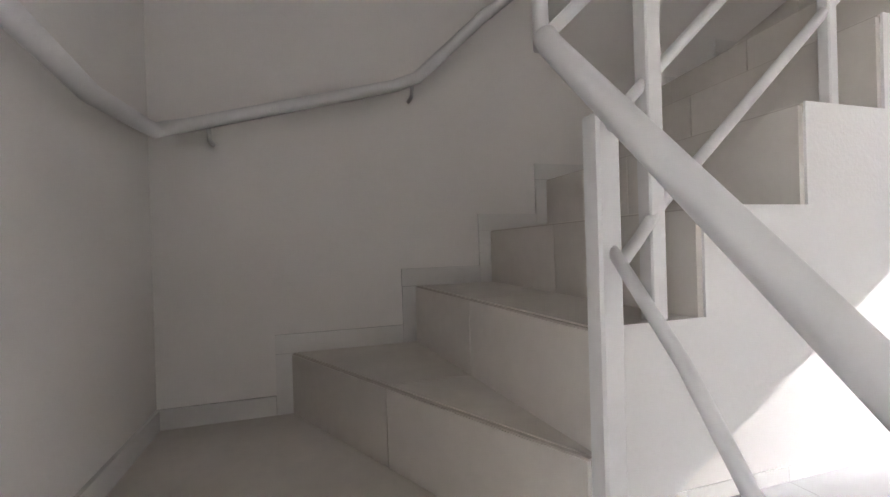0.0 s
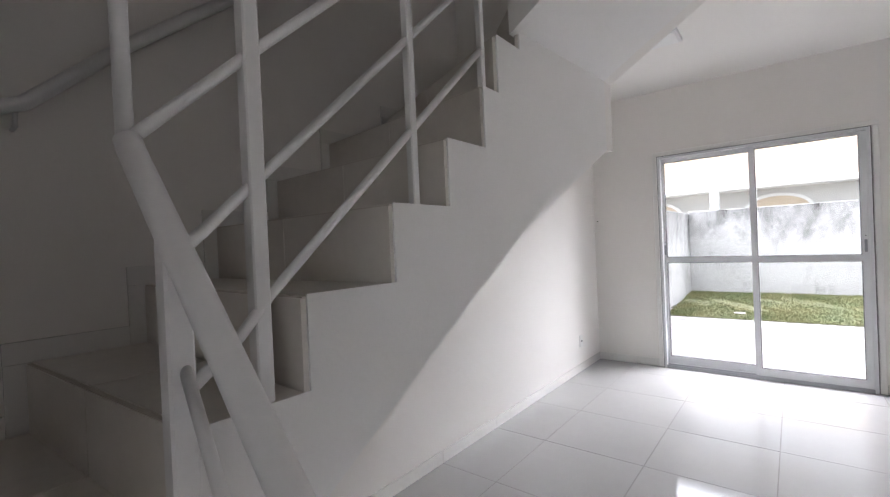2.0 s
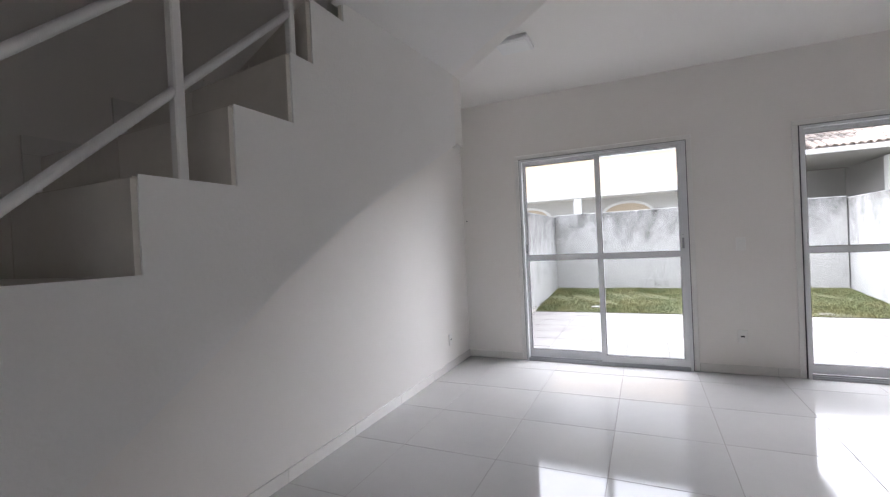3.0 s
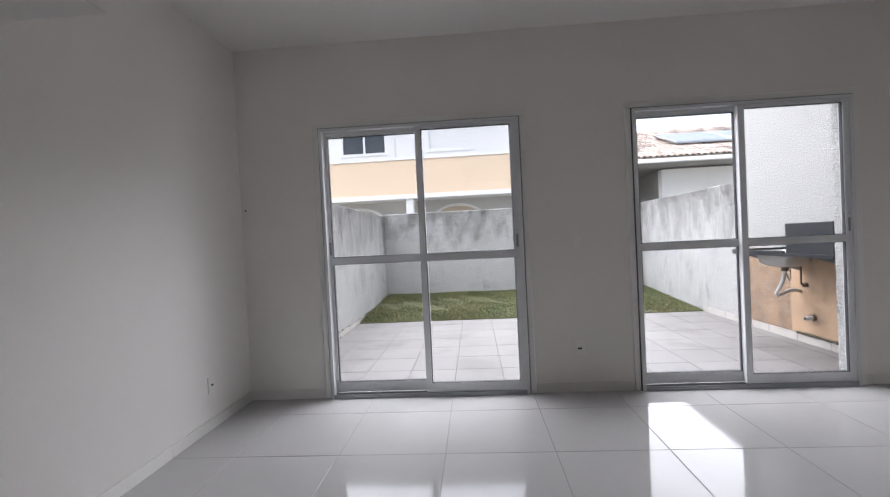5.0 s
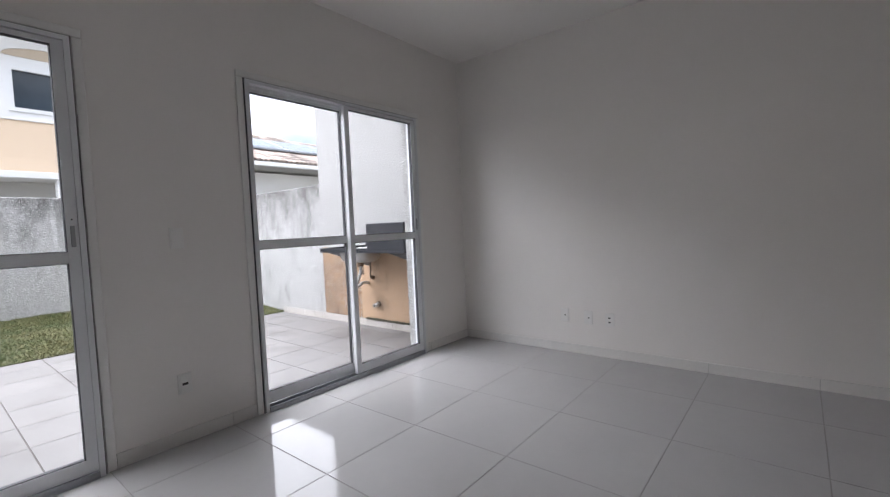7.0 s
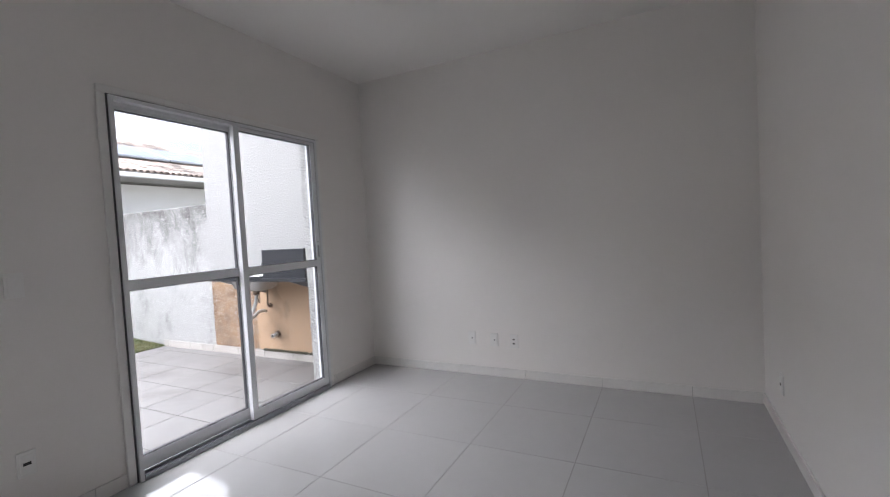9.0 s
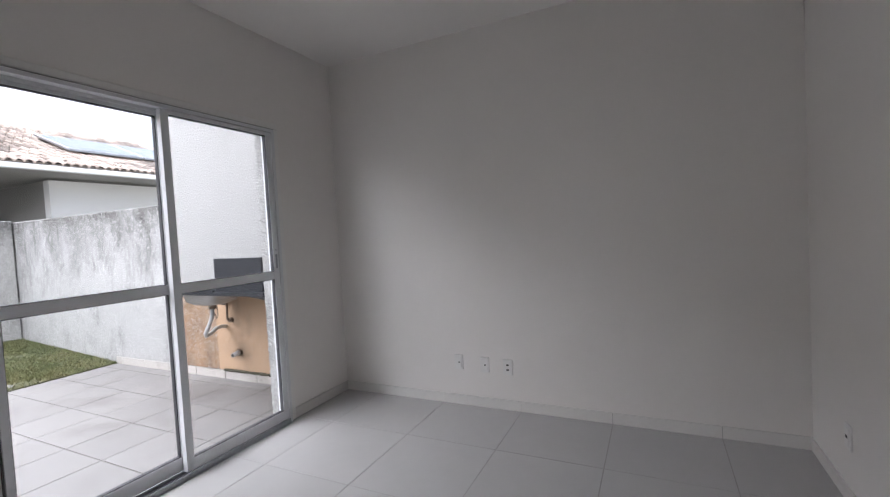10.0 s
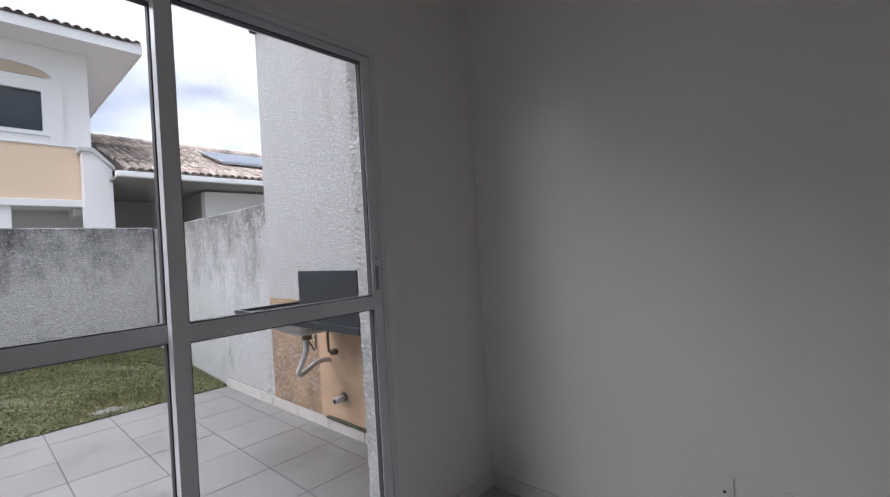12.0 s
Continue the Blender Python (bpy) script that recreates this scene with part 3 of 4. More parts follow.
HX = XW + 0.065
part("tube", tube(bmesh.new(), [(XS - 0.02, YS + 0.065, 1.56), (-0.7, YS + 0.065, 1.505), (HX + 0.10, YS + 0.065, 1.53), (HX + 0.02, YS + 0.075, 1.56), (HX, YS + 0.12, 1.575), (HX, 0.40, 1.655), (HX, 0.74, 1.745), (HX, 0.82, 1.78), (HX, 1.07, 2.02), (HX, 1.9, 2.72), (HX, 2.6, 3.05)], 0.021, 14), M_RAIL, wall_rail)
for y, z in ((0.16, 1.585), (0.80, 1.765), (1.5, 2.385)):
    part("bracket", tube(bmesh.new(), [(XW - 0.0, y, z - 0.05), (XW + 0.05, y, z - 0.05), (HX, y, z - 0.015)], 0.007, 8), M_RAIL, wall_rail)


# ---- sliding doors ----
def sliding_door(name, x0, x1):
    """Two glazed leaves of white aluminium in a slim frame; the right leaf runs on the room's side."""
    j = 0.024
    d = structure(name, boxes((x0, x0 + j, 5.400, 5.505, 0.0, DH), (x1 - j, x1, 5.400, 5.505, 0.0, DH), (x0 + j, x1 - j, 5.400, 5.505, DH - 0.022, DH)), M_ALU, "closed white aluminium sliding door with two glazed leaves", "door")
    part("track", boxes((x0 + j, x1 - j, 5.392, 5.505, 0.0, 0.016), (x0 + j, x1 - j, 5.448, 5.455, 0.016, 0.034), (x0 + j, x1 - j, 5.394, 5.400, 0.016, 0.032)), M_TRACK, d, "grey aluminium track")
    part("head_stop", boxes((x0 + j, x1 - j, 5.446, 5.454, DH - 0.040, DH - 0.022)), M_ALU, d)
    xm = (x0 + x1) / 2
    w = 0.045
    for a, b, y, za, zb in ((x0 + j - 0.001, xm + 0.030, 5.458, 0.112, 2.066), (xm - 0.022, x1 - j + 0.001, 5.408, 0.100, 2.076)):
        a, b = a + 0.0015, b - 0.0015
        back = y > 5.44
        wl = 0.024 if back else w
        leaf = part("leaf", boxes((a, a + wl, y, y + 0.036, 0.034, DH - 0.026), (b - w, b, y, y + 0.036, 0.034, DH - 0.026), (a + wl, b - w, y, y + 0.036, 0.034, za), (a + wl, b - w, y, y + 0.036, zb, DH - 0.026), (a + wl, b - w, y + 0.002, y + 0.034, 1.058, 1.112)), M_ALU, d)
        for z0, z1 in ((za, 1.058), (1.112, zb)):
            p = part("pane", boxes((a + wl + 0.003, b - w - 0.003, y + 0.014, y + 0.020, z0 + 0.003, z1 - 0.003)), M_GLASS, leaf)
            p.visible_shadow = False
            k = 0.004
            part("gasket", boxes((a + wl, a + wl + k, y + 0.005, y + 0.031, z0, z1), (b - w - k, b - w, y + 0.005, y + 0.031, z0, z1), (a + wl + k, b - w - k, y + 0.005, y + 0.031, z0, z0 + k), (a + wl + k, b - w - k, y + 0.005, y + 0.031, z1 - k, z1)), M_SEAL, leaf, "dark rubber gasket")
        hx = a + 0.012 if back else b - 0.022
        part("latch", bevelled(boxes((hx - 0.009, hx + 0.009, y - 0.004, y, 1.135, 1.235)), 0.002), M_TRACK, leaf, "recessed grey latch")
        part("screw", boxes((hx - 0.003, hx + 0.003, y - 0.0025, y, 1.262, 1.268)), M_SEAL, leaf)
    part("interlock", boxes((xm - 0.012, xm - 0.006, 5.4445, 5.4575, 0.036, DH - 0.028)), M_GAP_SEAL, d, "dark brush seal between the leaves")
    c = 0.05
    # Dark strips stand for the shadow in the gap between frame and casing.
    part("shadow_gap", boxes((x0 - 0.006, x0, 5.411, 5.43, 0.0, DH), (x1, x1 + 0.006, 5.411, 5.43, 0.0, DH), (x0 - 0.006, x1 + 0.006, 5.411, 5.43, DH, DH + 0.006)), M_GAP_SEAL, d, "dark strip for the shadow of the frame gap")
    part("casing", bevelled(boxes((x0 - c, x0 - 0.007, 5.414, 5.43, 0.0, DH + 0.006)), 0.004), M_PLATE, d, "flat white casing")
    part("casing", bevelled(boxes((x1 + 0.007, x1 + c, 5.414, 5.43, 0.0, DH + 0.006)), 0.004), M_PLATE, d, "flat white casing")
    part("casing", bevelled(boxes((x0 - c, x1 + c, 5.414, 5.43, DH + 0.007, DH + c)), 0.004), M_PLATE, d, "flat white casing")
    return d


sliding_door("door_1", *D1)
sliding_door("door_2", *D2)

# ---- skirting of the room ----
TX, TY, TS = 0.385, 4.485, 0.6185


def skirting_run(name, axis, c, u0, u1, start):
    """Porcelain skirting in pieces as long as the floor tiles, joints in line with the floor's."""
    base = structure(name, boxes((u0, u1, min(c, c + 0.003 * (1 if axis == "yp" else -1)), max(c, c + 0.003 * (1 if axis == "yp" else -1)), 0.0, 0.07)) if axis[0] == "y" else boxes((min(c, c + 0.003 * (1 if axis == "xp" else -1)), max(c, c + 0.003 * (1 if axis == "xp" else -1)), u0, u1, 0.0, 0.07)), M_GROUT, "pale porcelain skirting", "baseboard")
    s = 1 if axis[1] == "p" else -1
    u = start + math.floor((u0 - start) / TS) * TS
    while u < u1 - 0.01:
        a, b = max(u, u0) + 0.0012, min(u + TS, u1) - 0.0012
        if b - a > 0.02:
            k0, k1 = sorted((c + s * 0.003, c + s * 0.011))
            part("skirting_tile", boxes((a, b, k0, k1, 0.001, 0.075)) if axis[0] == "y" else boxes((k0, k1, a, b, 0.001, 0.075)), M_SKIRT, base)
        u += TS


skirting_run("baseboard_west", "xp", XW, 0.95, YN, TY)
skirting_run("baseboard_east", "xn", XE, YSE, YN, TY)
skirting_run("baseboard_north_left", "yn", YN, XW, D1[0] - 0.051, TX)
skirting_run("baseboard_north_middle", "yn", YN, D1[1] + 0.051, D2[0] - 0.051, TX)
skirting_run("baseboard_north_right", "yn", YN, D2[1] + 0.051, XE, TX)
skirting_run("baseboard_return", "yp", YSE, XH, XE, TX)


# ---- fittings ----
def plate(name, label, category, group, centre, normal, w, h, holes):
    """A wall plate with its openings; holes are (across, up, width, height)."""
    ob = tagged(new(name), label, category, group)
    ob.matrix_basis = Matrix.Translation(centre) @ {"x+": pose(0, 0, 0, 90, 0, 90), "x-": pose(0, 0, 0, 90, 0, -90), "y-": pose(0, 0, 0, 90, 0, 0), "y+": pose(0, 0, 0, 90, 0, 180)}[normal]
    b = new("cover", mesh_of("cover", bevelled(boxes((-w / 2, w / 2, -h / 2, h / 2, 0, 0.009)), 0.003, 2), M_PLATE))
    b.parent = ob
    c = new("insert", mesh_of("insert", bevelled(boxes((-w * 0.33, w * 0.33, -h * 0.36, h * 0.36, 0.009, 0.012)), 0.001), M_PLATE))
    c.parent = ob
    for x, y, a, e in holes:
        o = new("slot", mesh_of("slot", boxes((x - a / 2, x + a / 2, y - e / 2, y + e / 2, 0.0115, 0.0126)), M_HOLE))
        o.parent = ob
    return ob


SOCK = [(0.0, -0.018, 0.018, 0.011), (0.0, 0.018, 0.018, 0.011)]
CABLE = [(0.006, 0.0, 0.010, 0.010)]
plate("wall_socket", "white double wall socket low on a white wall", "socket", "low wall plates", (XE, 3.955, 0.318), "x-", 0.072, 0.115, SOCK)
plate("cable_outlet", "white blank wall plate with a cable hole", "outlet", "low wall plates", (XE, 4.135, 0.322), "x-", 0.072, 0.115, CABLE)
plate("cable_outlet", "white blank wall plate with a cable hole", "outlet", "low wall plates", (XE, 4.345, 0.328), "x-", 0.072, 0.115, CABLE)
plate("wall_socket", "white wall socket low on the wall between the doors", "socket", "low wall plates", (1.372, YN, 0.335), "y-", 0.072, 0.115, [(0, 0, 0.030, 0.014)])
plate("light_switch", "white light switch between the two sliding doors", "switch", "", (1.385, YN, 1.155), "y-", 0.072, 0.115, [])
plate("wall_socket", "white wall socket low on the wall under the stair", "socket", "low wall plates", (XW, 4.90, 0.30), "x+", 0.072, 0.115, [(0, 0, 0.024, 0.014)])
plate("wall_socket", "white wall socket low on the return wall", "socket", "low wall plates", (3.55, YSE, 0.31), "y+", 0.072, 0.115, [(0, 0, 0.024, 0.014)])

lamp = thing("ceiling_lamp", None, None, "square white ceiling lamp, unlit", "lamp", at=(-0.235, 4.12, CEIL))
part("rim", bevelled(boxes((-0.36, -0.11, 4.00, 4.24, CEIL - 0.034, CEIL)), 0.005), M_LAMPS, lamp, "grey metal rim")
part("diffuser", bevelled(boxes((-0.345, -0.125, 4.015, 4.225, CEIL - 0.040, CEIL - 0.0345)), 0.003), M_LAMPG, lamp, "white frosted diffuser")

# ---- the yard ----
YG = -0.06
XYW, XYE, YYN = -1.29, 4.07, 11.34
LAWN = 8.95
structure("ground", boxes((-400, 400, -400, 400, -0.5, -0.14)), M_GROUND, "bare earth round the houses", "ground")
structure("yard_wall_west", bevelled(boxes((XYW - 0.14, XYW, YO, YYN + 0.14, -0.14, 1.79)), 0.012), M_CAST_W, "weathered grey roughcast yard wall", "wall")
structure("yard_wall_north", bevelled(boxes((XYW, XYE, YYN, YYN + 0.14, -0.14, 1.825)), 0.012), M_CAST_N, "weathered grey roughcast yard wall with dark mould along its top", "wall")
structure("yard_wall_east", bevelled(boxes((XYE + 0.02, XYE + 0.16, 7.87, YYN + 0.14, -0.14, 1.80)), 0.012), M_CAST_W, "weathered grey roughcast yard wall", "wall")
tall = structure("neighbour_wall", boxes((XYE, XYE + 0.3, YO + 0.02, 7.87, 0.93, 3.34), (XYE + 0.004, XYE + 0.3, YO + 0.02, 7.87, -0.14, 0.93)), M_CAST_T, "tall pale roughcast wall behind the outdoor counter", "wall")
part("coping", bevelled(boxes((XYE - 0.05, XYE + 0.34, YO + 0.02, 7.89, 3.34, 3.39)), 0.008), M_RBASE, tall, "dark narrow coping")
part("painted_panel", boxes((XYE - 0.008, XYE + 0.004, 5.61, 7.08, 0.03, 0.93)), M_TAN, tall, "ochre painted smooth plaster")
part("painted_panel", boxes((XYE - 0.006, XYE + 0.004, 7.08, 7.86, 0.03, 0.93)), M_TANR, tall, "ochre roughcast with pale specks")
structure("lawn_soil", slab(bmesh.new(), [(LAWN, -0.14), (YYN, -0.14), (YYN, 0.10), (LAWN + 0.5, YG + 0.045), (LAWN, YG + 0.01)], "x", XYW, XYE), M_SOIL, "earth under the lawn", "soil")

# outdoor counter with its sink
counter = thing("outdoor_counter", None, None, "dark grey granite counter fixed to the yard wall", "counter", at=(3.7, 6.2, 0.93))
CT = 0.945
part("worktop", boxes((3.385, 3.535, 5.62, 6.95, CT - 0.03, CT), (3.535, XYE - 0.01, 5.62, 6.42, CT - 0.03, CT), (3.535, XYE - 0.01, 6.90, 6.95, CT - 0.03, CT), (3.905, XYE - 0.01, 6.42, 6.90, CT - 0.03, CT)), M_GRANITE, counter)
part("rim", boxes((3.38, 3.405, 6.18, 6.955, CT, CT + 0.018), (3.405, XYE - 0.01, 6.93, 6.955, CT, CT + 0.018)), M_GRANITE, counter)
part("upstand", boxes((XYE - 0.032, XYE - 0.012, 6.0, 6.93, CT, CT + 0.10)), M_GRANITE, counter)
bowl = bmesh.new()
_prev = None
for k, (s, z) in enumerate(((1.0, CT - 0.002), (0.97, CT - 0.06), (0.88, CT - 0.13), (0.6, CT - 0.16), (0.12, CT - 0.165))):
    ring = [bowl.verts.new((3.72 + 0.175 * s * math.copysign(abs(math.cos(a)) ** 0.5, math.cos(a)), 6.66 + 0.235 * s * math.copysign(abs(math.sin(a)) ** 0.5, math.sin(a)), z)) for a in [2 * math.pi * i / 28 for i in range(28)]]
    if _prev:
        for i in range(28):
            bowl.faces.new((_prev[i], _prev[(i + 1) % 28], ring[(i + 1) % 28], ring[i])).smooth = True
    _prev = ring
bowl.faces.new(_prev)
_b = part("sink_bowl", bowl, M_STEEL, counter, "brushed steel sink bowl")
_sm = _b.modifiers.new("thickness", "SOLIDIFY")
_sm.thickness = 0.003
part("drain", tube(bmesh.new(), [(3.72, 6.66, 0.785), (3.72, 6.66, 0.735)], 0.034, 16), M_BRONZE, counter, "dark drain fitting")
part("drain_hose", tube(bmesh.new(), [(3.72, 6.66, 0.735), (3.715, 6.67, 0.65), (3.70, 6.71, 0.56), (3.695, 6.745, 0.505), (3.72, 6.77, 0.475), (3.79, 6.80, 0.485), (3.89, 6.85, 0.51), (3.98, 6.90, 0.505), (XYE, 6.94, 0.485)], 0.0185, 14), M_PVC, counter, "grey corrugated drain hose")
part("supply_hose", tube(bmesh.new(), [(3.93, 6.73, 0.90), (3.935, 6.745, 0.68), (3.96, 6.78, 0.59), (4.01, 6.82, 0.555), (XYE, 6.84, 0.56)], 0.010, 10), M_BRONZE, counter, "dark flexible supply hose")
part("supply_hose", tube(bmesh.new(), [(3.75, 6.69, 0.71), (3.84, 6.77, 0.62), (3.865, 6.79, 0.63), (3.87, 6.80, 0.90)], 0.006, 8), M_BRONZE, counter)
part("valve", tube(bmesh.new(), [(XYE - 0.045, 6.84, 0.56), (XYE - 0.002, 6.84, 0.56)], 0.024, 12), M_BRONZE, counter)
part("bracket", slab(bmesh.new(), [(3.45, CT - 0.03), (XYE - 0.01, CT - 0.03), (XYE - 0.01, CT - 0.24), (XYE - 0.03, CT - 0.24)], "y", 6.905, 6.917), M_TRACK, counter, "steel wall bracket")
part("bracket", slab(bmesh.new(), [(3.45, CT - 0.03), (XYE - 0.01, CT - 0.03), (XYE - 0.01, CT - 0.24), (XYE - 0.03, CT - 0.24)], "y", 5.92, 5.932), M_TRACK, counter)
thing("granite_offcut", bevelled(boxes((3.425, 3.455, 5.665, 6.20, CT, 1.213)), 0.003), M_GRANITE, "dark grey granite slab standing on the counter's edge", "slab")
stub_pipe = thing("water_pipe", None, None, "grey capped pipe stub out of the ochre wall", "pipe", at=(4.0, 6.72, 0.22))
part("stub", tube(bmesh.new(), [(XYE, 6.755, 0.235), (3.955, 6.735, 0.228)], 0.022, 14), M_PVC, stub_pipe)
part("flange", tube(bmesh.new(), [(XYE - 0.018, 6.755, 0.235), (XYE - 0.034, 6.752, 0.234)], 0.034, 14), M_BRONZE, stub_pipe, "dark rusty flange")
part("mouth", tube(bmesh.new(), [(3.957, 6.735, 0.228), (3.953, 6.7345, 0.2279)], 0.017, 12), M_HOLE, stub_pipe)

# a second flat stone by the paving's edge, and a nail in the room's wall
stone_2 = bmesh.new()
bmesh.ops.create_icosphere(stone_2, subdivisions=2, radius=1.0)
for v in stone_2.verts:
    v.co = Vector((v.co.x * 0.13, v.co.y * 0.10, v.co.z * 0.018)) * (1 + 0.25 * noise.noise(v.co * 1.3))
thing("flat_stone", stone_2, M_SOILSTONE, "flat grey stone at the lawn's edge beside the paving", "stone", at=(3.05, 9.10, YG + 0.018))
thing("nail", tube(bmesh.new(), [(-1.20, YN, 1.52), (-1.20, YN - 0.018, 1.523)], 0.005, 8), M_HOLE, "small dark nail in the white wall", "nail")

# ---- houses beyond ----
HY = 15.4
house = tagged(new("house"), "two-storey white and peach house behind the yard wall", "house")
house.location = (0, HY, 0)
HX0, HX1 = -14.0, 4.1
BZ0, BZ1, HTOP = 2.68, 3.78, 5.90
WINS = [(-8.70, -7.22), (-6.03, -4.55), (-3.36, -1.88), (-0.69, 0.79), (1.98, 3.46)]
part("wall", wall_with_holes("y", HY, HY + 0.3, HX0, HX1, BZ1, HTOP, [(a, b, 3.92, 5.02) for a, b in WINS]), M_HWHITE, house, "white painted upper storey")
part("wall", boxes((HX0, HX1, HY + 0.005, HY + 0.3, BZ0, BZ1 - 0.04)), M_HPEACH, house, "peach painted band")
part("side_wall", boxes((HX1 - 0.3, HX1, HY + 0.301, HY + 8, 2.4, HTOP)), M_HWHITE, house)
part("cornice", bevelled(boxes((HX0, HX1 + 0.03, HY - 0.03, HY + 0.3, BZ1 - 0.04, BZ1)), 0.008), M_HWHITE, house)
part("cornice", bevelled(boxes((HX0, HX1 + 0.03, HY - 0.06, HY + 0.3, BZ0 - 0.14, BZ0)), 0.01), M_HWHITE, house)
part("porch_ceiling", boxes((HX0, HX1, HY + 0.3, HY + 1.3, BZ0 - 0.12, BZ0)), M_HWHITE, house)
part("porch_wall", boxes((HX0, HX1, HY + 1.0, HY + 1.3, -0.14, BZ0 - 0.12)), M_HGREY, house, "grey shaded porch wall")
for x in (-9.33, -5.31, -1.29, 2.75):
    part("pillar", boxes((x - 0.11, x + 0.11, HY, HY + 0.25, -0.14, BZ0 - 0.14)), M_HWHITE, house)
for x0, x1 in ((-3.8, -2.4), (-0.54, 0.86)):
    pts = [(x0, 1.4), (x1, 1.4)] + [((x0 + x1) / 2 + (x1 - x0) / 2 * math.cos(a), 2.0 + 0.33 * math.sin(a)) for a in [math.pi * i / 12 for i in range(13)]]
    part("arch", slab(bmesh.new(), pts, "y", HY + 0.95, HY + 1.0), M_HCREAM, house, "cream arched door head")
    ring = [((x0 + x1) / 2 + ((x1 - x0) / 2 + 0.09) * math.cos(a), 2.0 + 0.41 * math.sin(a)) for a in [math.pi * i / 12 for i in range(13)]]
    ring += [((x0 + x1) / 2 + ((x1 - x0) / 2) * math.cos(a), 2.0 + 0.33 * math.sin(a)) for a in [math.pi * (12 - i) / 12 for i in range(13)]]
    part("arch_trim", slab(bmesh.new(), ring, "y", HY + 0.9, HY + 1.0), M_HWHITE, house)
part("pier", slab(bmesh.new(), [(3.88, -0.14), (4.36, -0.14), (4.36, 3.30), (4.05, 3.62), (3.90, 3.62)], "y", HY - 0.35, HY - 0.02), M_HWHITE, house, "white pier with a sloping cap")
part("pier_cap", slab(bmesh.new(), [(3.84, 3.62), (4.05, 3.62), (4.42, 3.26), (4.44, 3.32), (4.07, 3.70), (3.84, 3.70)], "y", HY - 0.4, HY), M_HGREY, house)
for i, (a, b) in enumerate(WINS):
    w = part("window", boxes((a, a + 0.09, HY - 0.03, HY + 0.12, 3.92, 5.02), (b - 0.09, b, HY - 0.03, HY + 0.12, 3.92, 5.02), (a + 0.09, b - 0.09, HY - 0.03, HY + 0.12, 3.92, 4.0), (a + 0.09, b - 0.09, HY - 0.03, HY + 0.12, 4.78, 5.02)), M_SHUT, house, "white framed window")
    m = (a + b) / 2
    arch = [(a - 0.06, 5.06), (b + 0.06, 5.06)] + [(m + ((b - a) / 2 + 0.06) * math.cos(t), 5.06 + 0.22 * math.sin(t)) for t in [math.pi * k / 14 for k in range(1, 14)]]
    part("arch", slab(bmesh.new(), arch, "y", HY - 0.02, HY), M_HCREAM, w, "cream painted blind arch")
    trim = [(m + ((b - a) / 2 + 0.11) * math.cos(t), 5.06 + 0.27 * math.sin(t)) for t in [math.pi * k / 14 for k in range(15)]] + [(m + ((b - a) / 2 + 0.06) * math.cos(t), 5.06 + 0.22 * math.sin(t)) for t in [math.pi * (14 - k) / 14 for k in range(15)]]
    part("arch_trim", slab(bmesh.new(), trim, "y", HY - 0.05, HY - 0.004), M_HWHITE, w)
    part("surround", boxes((a - 0.22, a, HY - 0.03, HY - 0.001, BZ1, 5.06)), M_HWHITE, w)
    part("surround", boxes((b, b + 0.22, HY - 0.03, HY - 0.001, BZ1, 5.06)), M_HWHITE, w)
    if i % 2 == 0:
        part("pane", boxes((a + 0.09, m - 0.03, HY + 0.05, HY + 0.06, 4.0, 4.78)), M_DARKGL, w)
        part("pane", boxes((m + 0.03, b - 0.09, HY + 0.05, HY + 0.06, 4.0, 4.78)), M_DARKGL, w)
        part("mullion", boxes((m - 0.03, m + 0.03, HY + 0.02, HY + 0.08, 4.0, 4.78)), M_SHUT, w)
    else:
        for k in range(16):
            z = 4.0 + k * 0.04875
            part("slat", slab(bmesh.new(), [(HY + 0.02, z), (HY + 0.045, z + 0.006), (HY + 0.045, z + 0.047), (HY + 0.03, z + 0.047)], "x", a + 0.09, b - 0.09), M_SHUT, w)
EV = 0.78
roof = part("roof", boxes((HX0, HX1 + EV, HY - EV, HY + 8, HTOP - 0.22, HTOP - 0.12), (HX0, HX1 + EV, HY - EV - 0.02, HY - EV + 0.02, HTOP - 0.24, HTOP - 0.02), (HX1 + EV - 0.02, HX1 + EV + 0.02, HY - EV, HY + 8, HTOP - 0.24, HTOP - 0.02)), M_HWHITE, house, "white boxed eaves")
part("roof_slope", slab(bmesh.new(), [(HY - EV, HTOP - 0.12), (HY - EV, HTOP - 0.05), (HY + 3.6, HTOP + 1.5), (HY + 8, HTOP - 0.05), (HY + 8, HTOP - 0.12)], "x", HX0, HX1 + EV - 0.1), M_RBASE, house)

# the low house with a clay tile roof and solar panels
low = tagged(new("bungalow"), "low white house with a clay tile roof and solar panels", "house")
LY, LX0, LX1 = 15.3, 4.7, 19.0
low.location = (8, LY, 0)
GZ, GY = 3.09, 14.25
SLOPE = 0.36
part("wall", boxes((6.2, LX1, LY, LY + 0.25, -0.14, 2.98)), M_HWHITE, low)
# Porch recess and eaves take the dark grey in place of shade.
part("porch_wall", boxes((LX0 - 0.6, 6.2, LY + 2.6, LY + 2.85, -0.14, 3.0), (6.2, 6.4, LY + 0.25, LY + 2.6, -0.14, 2.98)), M_PORCH_SHADE, low, "grey shaded porch wall")
part("eaves", boxes((LX0 - 0.4, LX1, GY + 0.05, LY + 2.8, GZ - 0.05, GZ + 0.0)), M_PORCH_SHADE, low, "boarded eaves, grey with shade in the colour")
part("gutter", bevelled(boxes((LX0 - 0.45, LX1, GY - 0.08, GY + 0.05, GZ - 0.06, GZ + 0.05)), 0.015, 2), M_HWHITE, low, "white rain gutter")
